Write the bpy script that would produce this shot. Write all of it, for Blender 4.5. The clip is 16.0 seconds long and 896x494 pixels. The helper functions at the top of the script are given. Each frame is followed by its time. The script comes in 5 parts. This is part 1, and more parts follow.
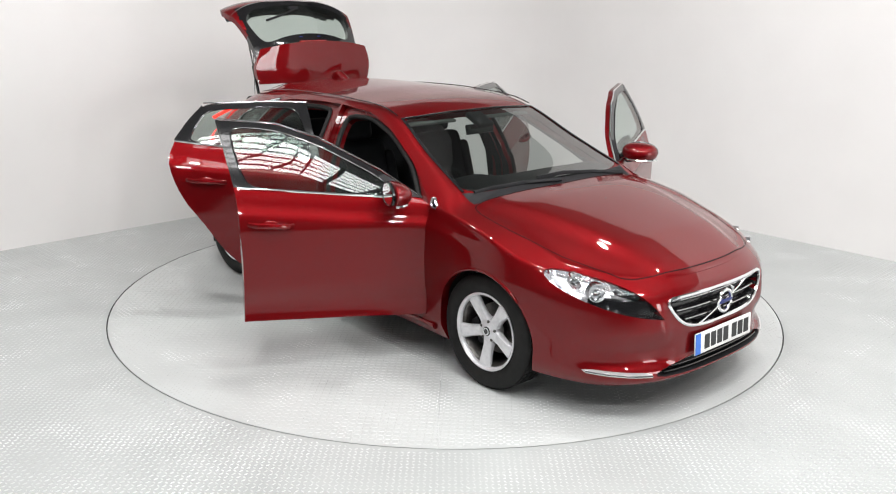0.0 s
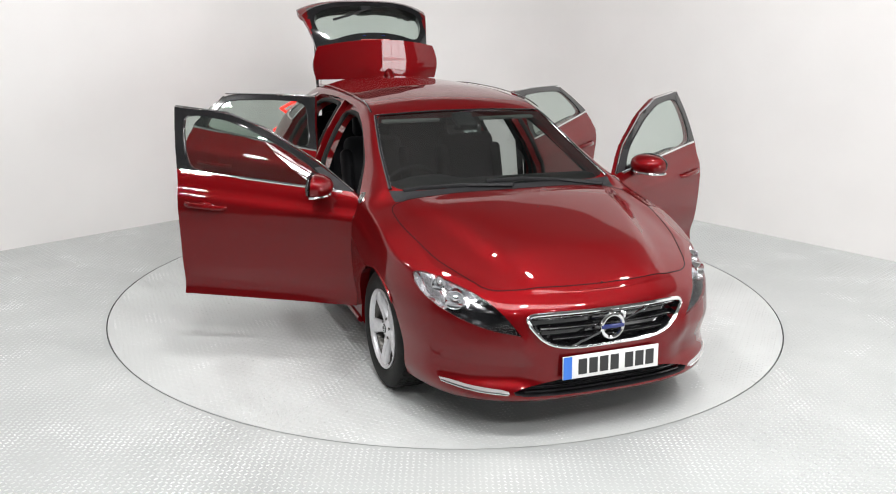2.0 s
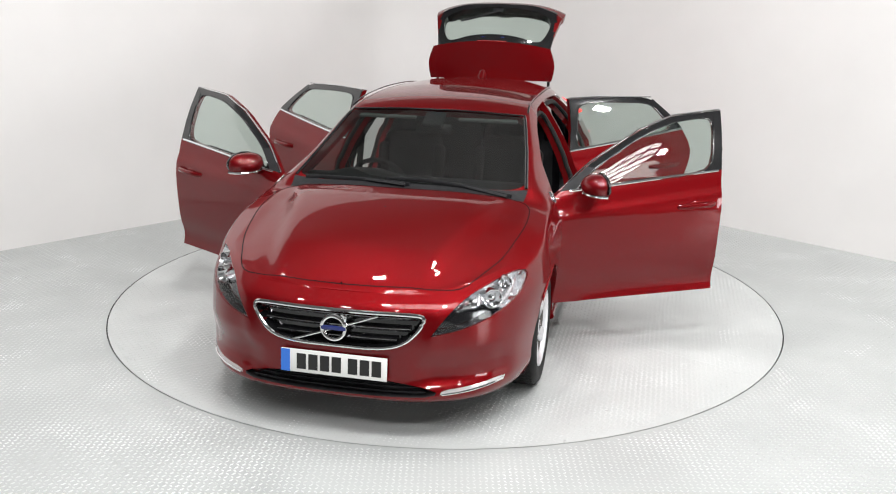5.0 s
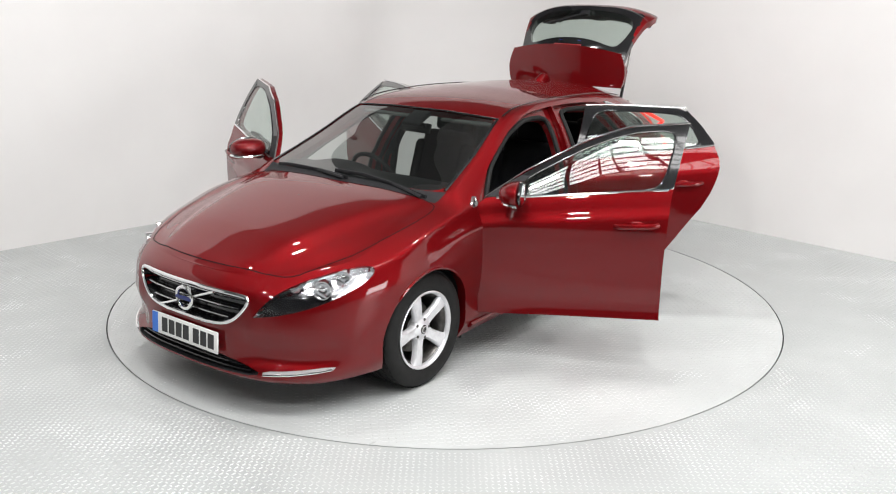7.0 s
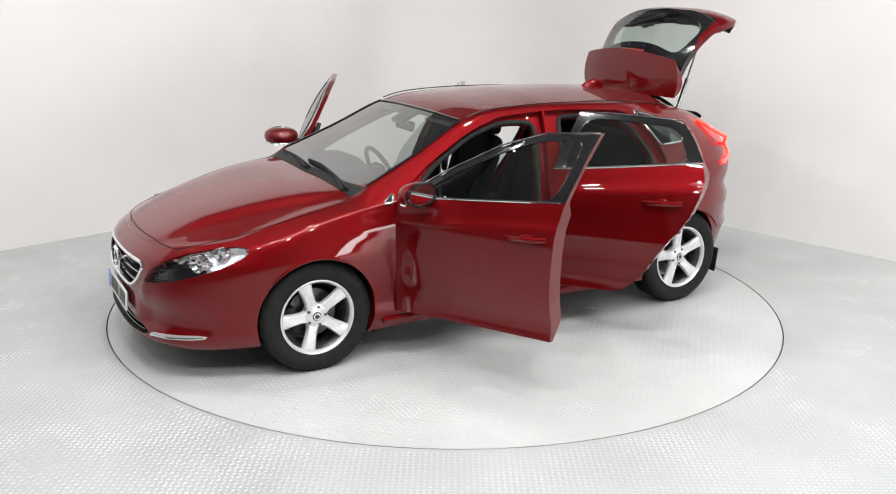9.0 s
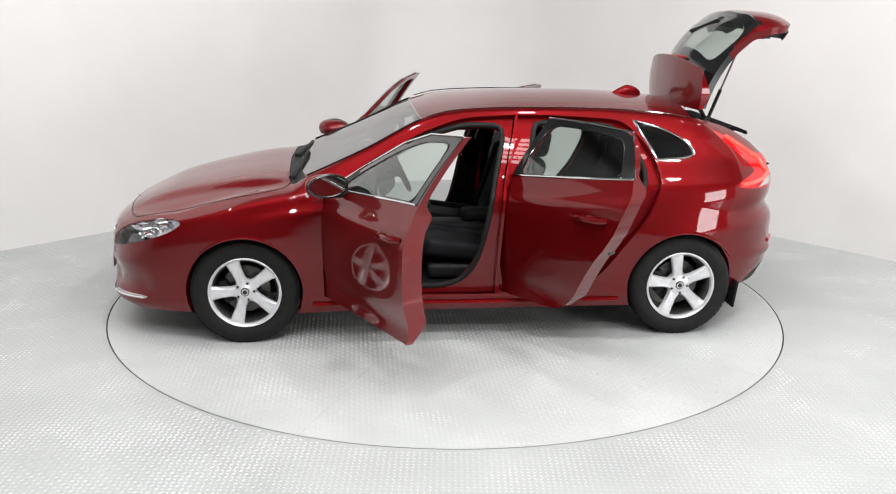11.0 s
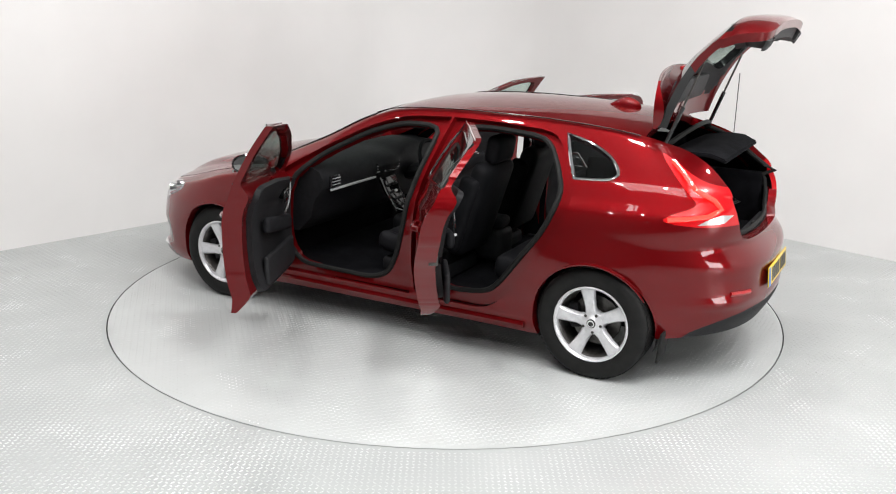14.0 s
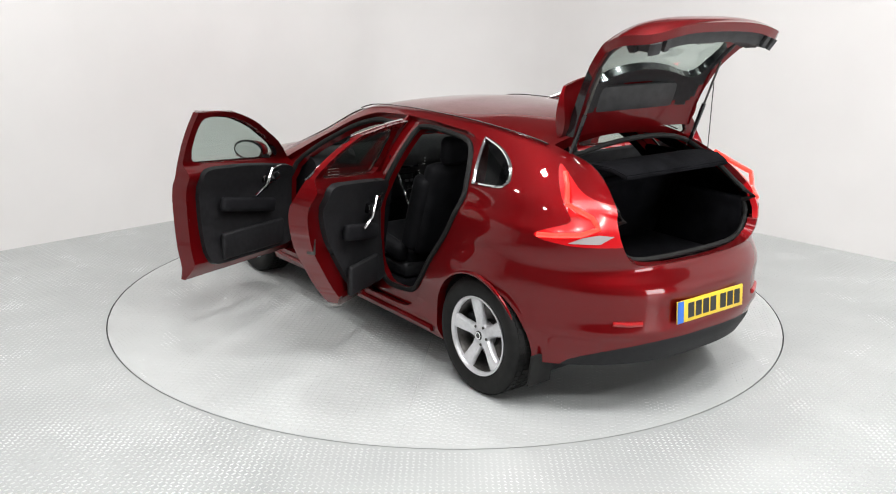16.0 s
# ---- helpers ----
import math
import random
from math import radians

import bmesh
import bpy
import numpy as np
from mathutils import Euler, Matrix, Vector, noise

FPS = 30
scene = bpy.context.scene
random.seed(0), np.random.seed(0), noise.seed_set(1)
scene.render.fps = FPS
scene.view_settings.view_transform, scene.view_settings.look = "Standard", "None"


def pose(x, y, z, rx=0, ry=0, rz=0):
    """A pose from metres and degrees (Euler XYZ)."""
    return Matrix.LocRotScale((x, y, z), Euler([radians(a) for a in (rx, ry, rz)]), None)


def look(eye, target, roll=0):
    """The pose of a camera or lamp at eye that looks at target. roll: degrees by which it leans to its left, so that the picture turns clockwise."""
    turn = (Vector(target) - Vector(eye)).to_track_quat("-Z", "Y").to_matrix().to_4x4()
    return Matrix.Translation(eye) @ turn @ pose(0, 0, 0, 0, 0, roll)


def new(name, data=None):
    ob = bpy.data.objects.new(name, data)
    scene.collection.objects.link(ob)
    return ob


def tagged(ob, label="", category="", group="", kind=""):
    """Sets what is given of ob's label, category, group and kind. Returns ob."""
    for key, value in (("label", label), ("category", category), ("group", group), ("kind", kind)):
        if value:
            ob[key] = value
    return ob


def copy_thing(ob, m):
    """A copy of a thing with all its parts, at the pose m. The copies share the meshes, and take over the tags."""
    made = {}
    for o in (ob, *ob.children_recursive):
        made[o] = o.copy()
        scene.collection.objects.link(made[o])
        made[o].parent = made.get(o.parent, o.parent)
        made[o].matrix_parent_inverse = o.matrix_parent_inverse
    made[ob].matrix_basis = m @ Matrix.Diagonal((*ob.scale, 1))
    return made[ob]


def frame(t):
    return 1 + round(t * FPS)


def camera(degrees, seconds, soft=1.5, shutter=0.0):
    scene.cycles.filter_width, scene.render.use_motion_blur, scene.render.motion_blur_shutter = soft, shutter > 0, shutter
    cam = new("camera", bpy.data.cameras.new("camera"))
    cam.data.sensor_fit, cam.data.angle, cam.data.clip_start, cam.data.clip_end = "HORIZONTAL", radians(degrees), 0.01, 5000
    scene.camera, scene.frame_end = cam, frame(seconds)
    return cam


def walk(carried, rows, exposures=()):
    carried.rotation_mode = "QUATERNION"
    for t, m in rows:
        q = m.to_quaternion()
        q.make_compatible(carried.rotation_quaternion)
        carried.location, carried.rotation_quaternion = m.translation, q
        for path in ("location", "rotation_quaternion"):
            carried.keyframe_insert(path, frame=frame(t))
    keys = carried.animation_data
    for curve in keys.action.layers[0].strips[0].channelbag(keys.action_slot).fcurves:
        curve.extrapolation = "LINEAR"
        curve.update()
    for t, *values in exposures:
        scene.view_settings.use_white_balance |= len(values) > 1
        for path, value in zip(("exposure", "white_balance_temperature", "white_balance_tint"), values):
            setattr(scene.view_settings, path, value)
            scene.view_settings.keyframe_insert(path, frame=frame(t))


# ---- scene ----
cam = camera(52.39, 16.0, soft=1.1)
EYE = Vector((0.0, -6.052, 2.06))
YAW, PITCH = radians(-0.087), radians(-15.83)
AIM = Vector((-math.sin(YAW) * math.cos(PITCH), math.cos(YAW) * math.cos(PITCH), math.sin(PITCH)))
cam_pose = look(EYE, EYE + AIM, 0.972)
walk(cam, [(0.0, cam_pose), (16.0, cam_pose)])

# turn of the turntable, degrees at each half second
TURN = [(0.0, -47.75), (0.5, -51.10), (1.0, -56.39), (1.5, -61.96), (2.0, -68.01), (2.5, -73.73), (3.0, -79.79),
        (3.5, -85.53), (4.0, -91.61), (4.5, -97.45), (5.0, -103.35), (5.5, -109.25), (6.0, -115.15), (6.5, -121.06), (7.0, -127.12), (7.5, -132.74), (8.0, -138.76),
        (8.5, -144.39), (9.0, -150.47), (9.5, -156.35), (10.0, -162.25), (10.5, -168.15), (11.0, -174.05), (11.5, -179.95), (12.0, -185.86), (12.5, -191.41), (13.0, -197.45),
        (13.5, -203.06), (14.0, -209.07), (14.5, -214.80), (15.0, -220.77), (15.5, -226.40), (16.0, -232.49)]
CENTRE = (0.045, 0.020)   # where the turning axis meets the car's floor plan
DISC_R = 2.234

# ---- light ----
world = bpy.data.worlds.new("world")
scene.world = world
world.use_nodes = True
world.node_tree.nodes["Background"].inputs[0].default_value = (1.0, 0.98, 0.97, 1)
world.node_tree.nodes["Background"].inputs[1].default_value = 0.3
scene.view_settings.exposure = 0.0


def area_light(name, x, y, z, target, sx, sy, watts, colour=(1, 0.99, 0.985)):
    data = bpy.data.lights.new(name, "AREA")
    data.shape, data.size, data.size_y, data.energy, data.color = "RECTANGLE", sx, sy, watts, colour
    ob = new(name, data)
    ob.matrix_world = look((x, y, z), target)
    return ob


LAMP_Z = 5.2
for lx in (-3.6, -1.2, 1.2, 3.6):
    for ly, share in ((-6.3, 1.25), (-3.3, 0.92), (-0.5, 0.92)):
        area_light("high_bay_light", lx, ly, LAMP_Z, (lx, ly, 0), 0.26, 0.26, share * (45 if lx < -2 else 84 if lx > 2 else 68))
SKY_AT, SKY_TO, SKY_SIZE = (1.0, -3.65, 5.3), (1.0, -3.3, 0), (4.8, 1.6)
area_light("skylight", *SKY_AT, SKY_TO, *SKY_SIZE, 225)
# daylight of the tall hall window
DAY = Vector((7.55, -6.42, 1.55))
area_light("hall_window_light", *(DAY + Vector((-0.1, 0.1, 0))), (0, 1.13, 1.55), 2.2, 2.4, 130)

# ---- materials ----


def material(name, colour, rough=0.5, metal=0.0, coat=0.0, coat_rough=0.03, spec=0.5, emit=0.0):
    m = bpy.data.materials.new(name)
    m.use_nodes = True
    b = m.node_tree.nodes["Principled BSDF"]
    b.inputs["Base Color"].default_value = (*colour, 1)
    b.inputs["Roughness"].default_value = rough
    b.inputs["Metallic"].default_value = metal
    b.inputs["Coat Weight"].default_value = coat
    b.inputs["Coat Roughness"].default_value = coat_rough
    b.inputs["Specular IOR Level"].default_value = spec
    if emit:
        b.inputs["Emission Color"].default_value = (*colour, 1)
        b.inputs["Emission Strength"].default_value = emit
    return m


def node(m, kind, **values):
    n = m.node_tree.nodes.new(kind)
    for k, v in values.items():
        n.inputs[k.replace("_", " ")].default_value = v
    return n


def vary(m, scale, low, high, detail=4.0, bump=0.0, bump_scale=None, rough=None):
    """Colour variation by noise between low and high, with a fine relief."""
    t, b = m.node_tree, m.node_tree.nodes["Principled BSDF"]
    co = t.nodes.new("ShaderNodeTexCoord")
    n = node(m, "ShaderNodeTexNoise", Scale=scale, Detail=detail)
    t.links.new(co.outputs["Object"], n.inputs["Vector"])
    r = t.nodes.new("ShaderNodeValToRGB")
    r.color_ramp.elements[0].position, r.color_ramp.elements[1].position = 0.3, 0.7
    r.color_ramp.elements[0].color, r.color_ramp.elements[1].color = (*low, 1), (*high, 1)
    t.links.new(n.outputs["Fac"], r.inputs["Fac"])
    t.links.new(r.outputs["Color"], b.inputs["Base Color"])
    if rough:
        mr = node(m, "ShaderNodeMapRange", To_Min=rough[0], To_Max=rough[1])
        t.links.new(n.outputs["Fac"], mr.inputs["Value"])
        t.links.new(mr.outputs["Result"], b.inputs["Roughness"])
    if bump:
        n2 = node(m, "ShaderNodeTexNoise", Scale=bump_scale or scale * 10, Detail=3.0)
        t.links.new(co.outputs["Object"], n2.inputs["Vector"])
        bm_ = node(m, "ShaderNodeBump", Strength=bump, Distance=0.002)
        t.links.new(n2.outputs["Fac"], bm_.inputs["Height"])
        t.links.new(bm_.outputs["Normal"], b.inputs["Normal"])
    return m


RED = material("red_paint", (0.152, 0.0030, 0.0047), 0.43, 0.60, 1.0, 0.0, spec=0.0)
RED.node_tree.nodes["Principled BSDF"].inputs["Coat IOR"].default_value = 1.46
BLACK_GLOSS = material("gloss_black", (0.008, 0.008, 0.009), 0.12, 0.0, 0.6)
TRIM = vary(material("black_plastic", (0.010, 0.010, 0.011), 0.6, spec=0.3), 30, (0.007, 0.007, 0.008), (0.014, 0.014, 0.016), bump=0.25, bump_scale=500)
FABRIC = vary(material("dark_fabric", (0.012, 0.012, 0.014), 0.95, spec=0.06), 12, (0.004, 0.004, 0.005), (0.009, 0.009, 0.011), bump=0.5, bump_scale=700)
LEATHER = vary(material("dark_leather", (0.010, 0.010, 0.012), 0.65, spec=0.15), 10, (0.006, 0.006, 0.0075), (0.012, 0.012, 0.014), bump=0.3, bump_scale=300)
LINING = material("grey_headlining", (0.16, 0.16, 0.155), 0.9)
RUBBER = vary(material("tyre_rubber", (0.008, 0.008, 0.008), 0.65, spec=0.25), 20, (0.006, 0.006, 0.006), (0.012, 0.012, 0.0115), bump=0.3, bump_scale=200)
CHROME = material("chrome", (0.85, 0.85, 0.86), 0.08, 1.0)
ALLOY = vary(material("silver_alloy", (0.7, 0.7, 0.72), 0.36, 0.45, 0.5), 40, (0.66, 0.66, 0.68), (0.76, 0.76, 0.78))
STEEL = vary(material("brake_steel", (0.25, 0.24, 0.23), 0.4, 0.9), 30, (0.07, 0.065, 0.06), (0.14, 0.135, 0.13))


def glass(name, tint, rough=0.0, power=4.0, least=0.075):
    m = bpy.data.materials.new(name)
    m.use_nodes = True
    t = m.node_tree
    t.nodes.remove(t.nodes["Principled BSDF"])
    out = t.nodes["Material Output"]
    tr = t.nodes.new("ShaderNodeBsdfTransparent")
    tr.inputs[0].default_value = (*tint, 1)
    gl = t.nodes.new("ShaderNodeBsdfGlossy")
    gl.inputs["Roughness"].default_value = rough
    lw = t.nodes.new("ShaderNodeLayerWeight")
    pw = t.nodes.new("ShaderNodeMath")
    pw.operation = "POWER"
    pw.inputs[1].default_value = power
    fr = t.nodes.new("ShaderNodeMapRange")
    fr.inputs["To Min"].default_value = least
    t.links.new(lw.outputs["Facing"], pw.inputs[0])
    t.links.new(pw.outputs[0], fr.inputs["Value"])
    mx = t.nodes.new("ShaderNodeMixShader")
    t.links.new(fr.outputs[0], mx.inputs[0])
    t.links.new(tr.outputs[0], mx.inputs[1])
    t.links.new(gl.outputs[0], mx.inputs[2])
    t.links.new(mx.outputs[0], out.inputs["Surface"])
    return m


GLASS = glass("window_glass", (0.80, 0.86, 0.83))
SCREEN_GLASS = glass("windscreen_glass", (0.60, 0.66, 0.63), 0.0, 2.8, 0.19)
PRIVACY = glass("dark_glass", (0.25, 0.27, 0.27))
LAMP_GLASS = glass("lamp_glass", (0.93, 0.94, 0.95), 0.0, 6.0, 0.03)
LAMP_RED = material("red_lamp_lens", (0.36, 0.004, 0.006), 0.3, 0.0, 0.5, 0.12)
LAMP_GLOW = material("lit_red_lens", (1.0, 0.03, 0.02), 0.2, 0.0, 1.0, emit=3.0)
LAMP_LIT = material("tail_lamp_lens", (0.42, 0.003, 0.006), 0.25, 0.0, 0.25, 0.05, emit=0.35)
LAMP_CLEAR = material("clear_lamp_lens", (0.50, 0.47, 0.47), 0.18, 0.3, 0.6)
WHITE_PLATE = material("white_plate", (0.78, 0.78, 0.76), 0.3)
YELLOW_PLATE = material("yellow_plate", (0.80, 0.55, 0.03), 0.3)
PLATE_BLUE = material("blue_band", (0.03, 0.16, 0.62), 0.3)
PLATE_BLACK = material("plate_black", (0.012, 0.012, 0.012), 0.4)
BADGE_BLUE = material("badge_blue", (0.02, 0.03, 0.14), 0.2)
REFLECTOR = material("lamp_reflector", (0.9, 0.9, 0.92), 0.16, 0.8)
MIRROR = material("mirror_glass", (0.9, 0.9, 0.9), 0.01, 1.0)
WALL = vary(material("white_wall_paint", (0.78, 0.76, 0.75), 0.6), 1.3, (0.76, 0.745, 0.735), (0.80, 0.785, 0.775), bump=0.08, bump_scale=60)
FLOOR = vary(material("grey_floor_paint", (0.55, 0.56, 0.55), 0.35), 1.6, (0.33, 0.345, 0.34), (0.39, 0.405, 0.40), rough=(0.28, 0.42))
DISC = vary(material("grey_disc_paint", (0.55, 0.56, 0.55), 0.33), 1.8, (0.40, 0.415, 0.41), (0.47, 0.485, 0.48), rough=(0.24, 0.40))
HALL = vary(material("dark_hall_paint", (0.06, 0.06, 0.06), 0.8), 1.0, (0.08, 0.08, 0.08), (0.12, 0.12, 0.118))
ROOF = vary(material("grey_roof_sheet", (0.25, 0.25, 0.25), 0.8), 1.0, (0.26, 0.26, 0.258), (0.34, 0.34, 0.337))
DAYLIGHT = material("daylight_pane", (0.95, 0.98, 1.0), 0.4, emit=5.0)


def specks(m, scale, low, high, dark):
    """Small scuffs and dirt over the colour."""
    t, b = m.node_tree, m.node_tree.nodes["Principled BSDF"]
    link = b.inputs["Base Color"].links[0]
    source = link.from_socket
    co = t.nodes.new("ShaderNodeTexCoord")
    n = node(m, "ShaderNodeTexNoise", Scale=scale, Detail=5.0, Roughness=0.65)
    t.links.new(co.outputs["Object"], n.inputs["Vector"])
    mr = node(m, "ShaderNodeMapRange", From_Min=low, From_Max=high, To_Min=0.0, To_Max=dark)
    t.links.new(n.outputs["Fac"], mr.inputs["Value"])
    mix = t.nodes.new("ShaderNodeMixRGB")
    mix.inputs["Color2"].default_value = (0.09, 0.085, 0.08, 1)
    t.links.new(mr.outputs["Result"], mix.inputs["Fac"])
    t.links.new(source, mix.inputs["Color1"])
    t.links.new(mix.outputs["Color"], b.inputs["Base Color"])


specks(FLOOR, 7.0, 0.69, 0.76, 0.7)
specks(DISC, 6.0, 0.68, 0.76, 0.6)
# worn lug paint, made paler so the lugs' glints sit in the colour
TREAD = vary(material("worn_glint_paint", (0.6, 0.61, 0.60), 0.25), 3.0, (0.50, 0.51, 0.505), (0.66, 0.67, 0.665), rough=(0.15, 0.35))
GAP_BLACK = material("panel_joint", (0.012, 0.006, 0.006), 0.8, spec=0.1)
GATE_GREY = vary(material("grey_gate_trim", (0.05, 0.05, 0.052), 0.6, spec=0.3), 20, (0.036, 0.036, 0.038), (0.055, 0.055, 0.057), bump=0.3, bump_scale=400)
GAP = material("dark_gap", (0.10, 0.10, 0.10), 0.8)

# ---- mesh helpers ----


def mesh_of(name, bm, mats, smooth=True, sharp=40):
    me = bpy.data.meshes.new(name)
    bm.normal_update()
    bm.to_mesh(me)
    bm.free()
    for m in (mats if isinstance(mats, (list, tuple)) else [mats]):
        me.materials.append(m)
    if smooth:
        me.polygons.foreach_set("use_smooth", [True] * len(me.polygons))
        me.set_sharp_from_angle(angle=radians(sharp))
    return me


def part(name, bm, mats, parent=None, label="", m=None, smooth=True, sharp=40):
    ob = new(name, mesh_of(name, bm, mats, smooth, sharp))
    ob.parent = parent
    if m is not None:
        ob.matrix_basis = m
    if label:
        ob["label"] = label
    return ob


def box(bm, c, s, m=None, bevel=0.0, seg=2):
    """A box with centre c and size s, with rounded edges."""
    r = bmesh.ops.create_cube(bm, size=1.0, matrix=Matrix.Translation(c) @ (m or Matrix()) @ Matrix.Diagonal((*s, 1)))
    if bevel:
        es = list({e for v in r["verts"] for e in v.link_edges})
        bmesh.ops.bevel(bm, geom=es, offset=bevel, segments=seg, affect="EDGES", profile=0.5)
    return bm


def tube(bm, pts, radius, sides=8, flat=1.0, closed=False, up=(0, 0, 1)):
    """A round bar along pts; radius may be a list."""
    pts = [Vector(p) for p in pts]
    rings, n = [], len(pts)
    for i, p in enumerate(pts):
        a = pts[(i - 1) % n] if closed or i else p
        b = pts[(i + 1) % n] if closed or i < n - 1 else p
        d = (b - a).normalized()
        u = Vector(up) if abs(d.dot(Vector(up))) < 0.95 else Vector((1, 0, 0))
        s = d.cross(u).normalized()
        q = s.cross(d)
        r = radius[i] if isinstance(radius, (list, tuple)) else radius
        rings.append([bm.verts.new(p + s * (r * math.cos(k * math.tau / sides)) + q * (r * flat * math.sin(k * math.tau / sides))) for k in range(sides)])
    for i in range(n if closed else n - 1):
        a, b = rings[i], rings[(i + 1) % n]
        for k in range(sides):
            bm.faces.new((a[k], a[(k + 1) % sides], b[(k + 1) % sides], b[k]))
    if not closed:
        bm.faces.new(rings[0][::-1])
        bm.faces.new(rings[-1])
    return bm


def lathe(bm, profile, steps=48, axis="y"):
    """Turns (radius, along) pairs round an axis."""
    rows = []
    for k in range(steps):
        a = k * math.tau / steps
        c, s = math.cos(a), math.sin(a)
        rows.append([bm.verts.new((r * c, h, r * s) if axis == "y" else (r * c, r * s, h)) for r, h in profile])
    for k in range(steps):
        a, b = rows[k], rows[(k + 1) % steps]
        for i in range(len(profile) - 1):
            bm.faces.new((a[i], a[i + 1], b[i + 1], b[i]))
    return bm


def curve(points):
    """A smooth function through (x, value) points, without overshoot."""
    p = sorted(points)
    xs, ys = np.array([a for a, _ in p], float), np.array([b for _, b in p], float)
    h, d = np.diff(xs), np.diff(ys) / np.diff(xs)
    m = np.zeros(len(xs))
    m[0], m[-1] = d[0], d[-1]
    for i in range(1, len(xs) - 1):
        if d[i - 1] * d[i] > 0:
            w1, w2 = 2 * h[i] + h[i - 1], h[i] + 2 * h[i - 1]
            m[i] = (w1 + w2) / (w1 / d[i - 1] + w2 / d[i])

    def value(x):
        x = np.clip(np.asarray(x, float), xs[0], xs[-1])
        k = np.clip(np.searchsorted(xs, x) - 1, 0, len(xs) - 2)
        t = (x - xs[k]) / h[k]
        return ((1 + 2 * t) * (1 - t) ** 2 * ys[k] + t * (1 - t) ** 2 * h[k] * m[k]
                + t * t * (3 - 2 * t) * ys[k + 1] + t * t * (t - 1) * h[k] * m[k + 1])
    return value


def rounded(poly, times=2, keep=()):
    """Rounds the corners of a closed outline; corners in keep stay."""
    pts = [(Vector(p), i in keep) for i, p in enumerate(poly)]
    for _ in range(times):
        out = []
        for i, (p, k) in enumerate(pts):
            a, b = pts[i - 1][0], pts[(i + 1) % len(pts)][0]
            if k:
                out.append((p, True))
            else:
                la, lb = min(0.25, 0.045 / max((a - p).length, 1e-6)), min(0.25, 0.045 / max((b - p).length, 1e-6))
                out += [(p.lerp(a, la), False), (p.lerp(b, lb), False)]
        pts = out
    return [p for p, _ in pts]


def inside(p, poly):
    c, n = False, len(poly)
    for i in range(n):
        a, b = poly[i - 1], poly[i]
        if (a[1] > p[1]) != (b[1] > p[1]) and p[0] < (b[0] - a[0]) * (p[1] - a[1]) / (b[1] - a[1]) + a[0]:
            c = not c
    return c


def knife(bm, poly, i, j, test):
    """Cuts the outline poly, drawn on the axes i and j, into the faces that pass the test."""
    k = 3 - i - j
    lo = [min(p[a] for p in poly) - 0.03 for a in (0, 1)]
    hi = [max(p[a] for p in poly) + 0.03 for a in (0, 1)]
    cand = set()
    for f in bm.faces:
        c = f.calc_center_median()
        if lo[0] - 0.05 < c[i] < hi[0] + 0.05 and lo[1] - 0.05 < c[j] < hi[1] + 0.05 and test(c):
            cand.add(f)
    n = len(poly)
    for q in range(n):
        a, b = poly[q], poly[(q + 1) % n]
        d = Vector((b[0] - a[0], b[1] - a[1]))
        if d.length < 1e-6:
            continue
        nx, ny = -d.y / d.length, d.x / d.length
        x0, x1 = min(a[0], b[0]) - 1e-4, max(a[0], b[0]) + 1e-4
        y0, y1 = min(a[1], b[1]) - 1e-4, max(a[1], b[1]) + 1e-4
        near = []
        for f in cand:
            us = [v.co[i] for v in f.verts]
            if max(us) < x0 or min(us) > x1:
                continue
            ws = [v.co[j] for v in f.verts]
            if max(ws) < y0 or min(ws) > y1:
                continue
            s = [(u - a[0]) * nx + (w - a[1]) * ny for u, w in zip(us, ws)]
            if max(s) > 1e-5 and min(s) < -1e-5:
                near.append(f)
        if not near:
            continue
        co, no = Vector((0, 0, 0)), Vector((0, 0, 0))
        co[i], co[j], no[i], no[j] = a[0], a[1], nx, ny
        vs, es = {v for f in near for v in f.verts}, {e for f in near for e in f.edges}
        cand.difference_update(near)
        r = bmesh.ops.bisect_plane(bm, geom=near + list(es) + list(vs), dist=1e-5, plane_co=co, plane_no=no)
        cand.update(f for f in r["geom"] if isinstance(f, bmesh.types.BMFace))
        cand.update(near_f for near_f in near if near_f.is_valid)


def extract(bm, faces, mirror=False):
    """A bmesh of the given faces alone."""
    out, vs = bmesh.new(), {}
    for f in faces:
        row = []
        for v in f.verts:
            if v not in vs:
                vs[v] = out.verts.new((v.co.x, -v.co.y if mirror else v.co.y, v.co.z))
            row.append(vs[v])
        try:
            out.faces.new(row[::-1] if mirror else row)
        except ValueError:
            pass
    return out


def both(bm_half):
    """The half shell and its mirror image, joined along the middle."""
    out = extract(bm_half, bm_half.faces)
    vs = {v: out.verts.new((v.co.x, -v.co.y, v.co.z)) for v in bm_half.verts}
    for f in bm_half.faces:
        out.faces.new([vs[v] for v in f.verts][::-1])
    bmesh.ops.remove_doubles(out, verts=out.verts, dist=1e-4)
    return out


def soft_normals(bm):
    """Normals at the corners, weighted by area."""
    bm.normal_update()
    areas = {f: f.normal * f.calc_area() for f in bm.faces}
    return {v: sum((areas[f] for f in v.link_faces), Vector((0, 0, 0))).normalized() for v in bm.verts}


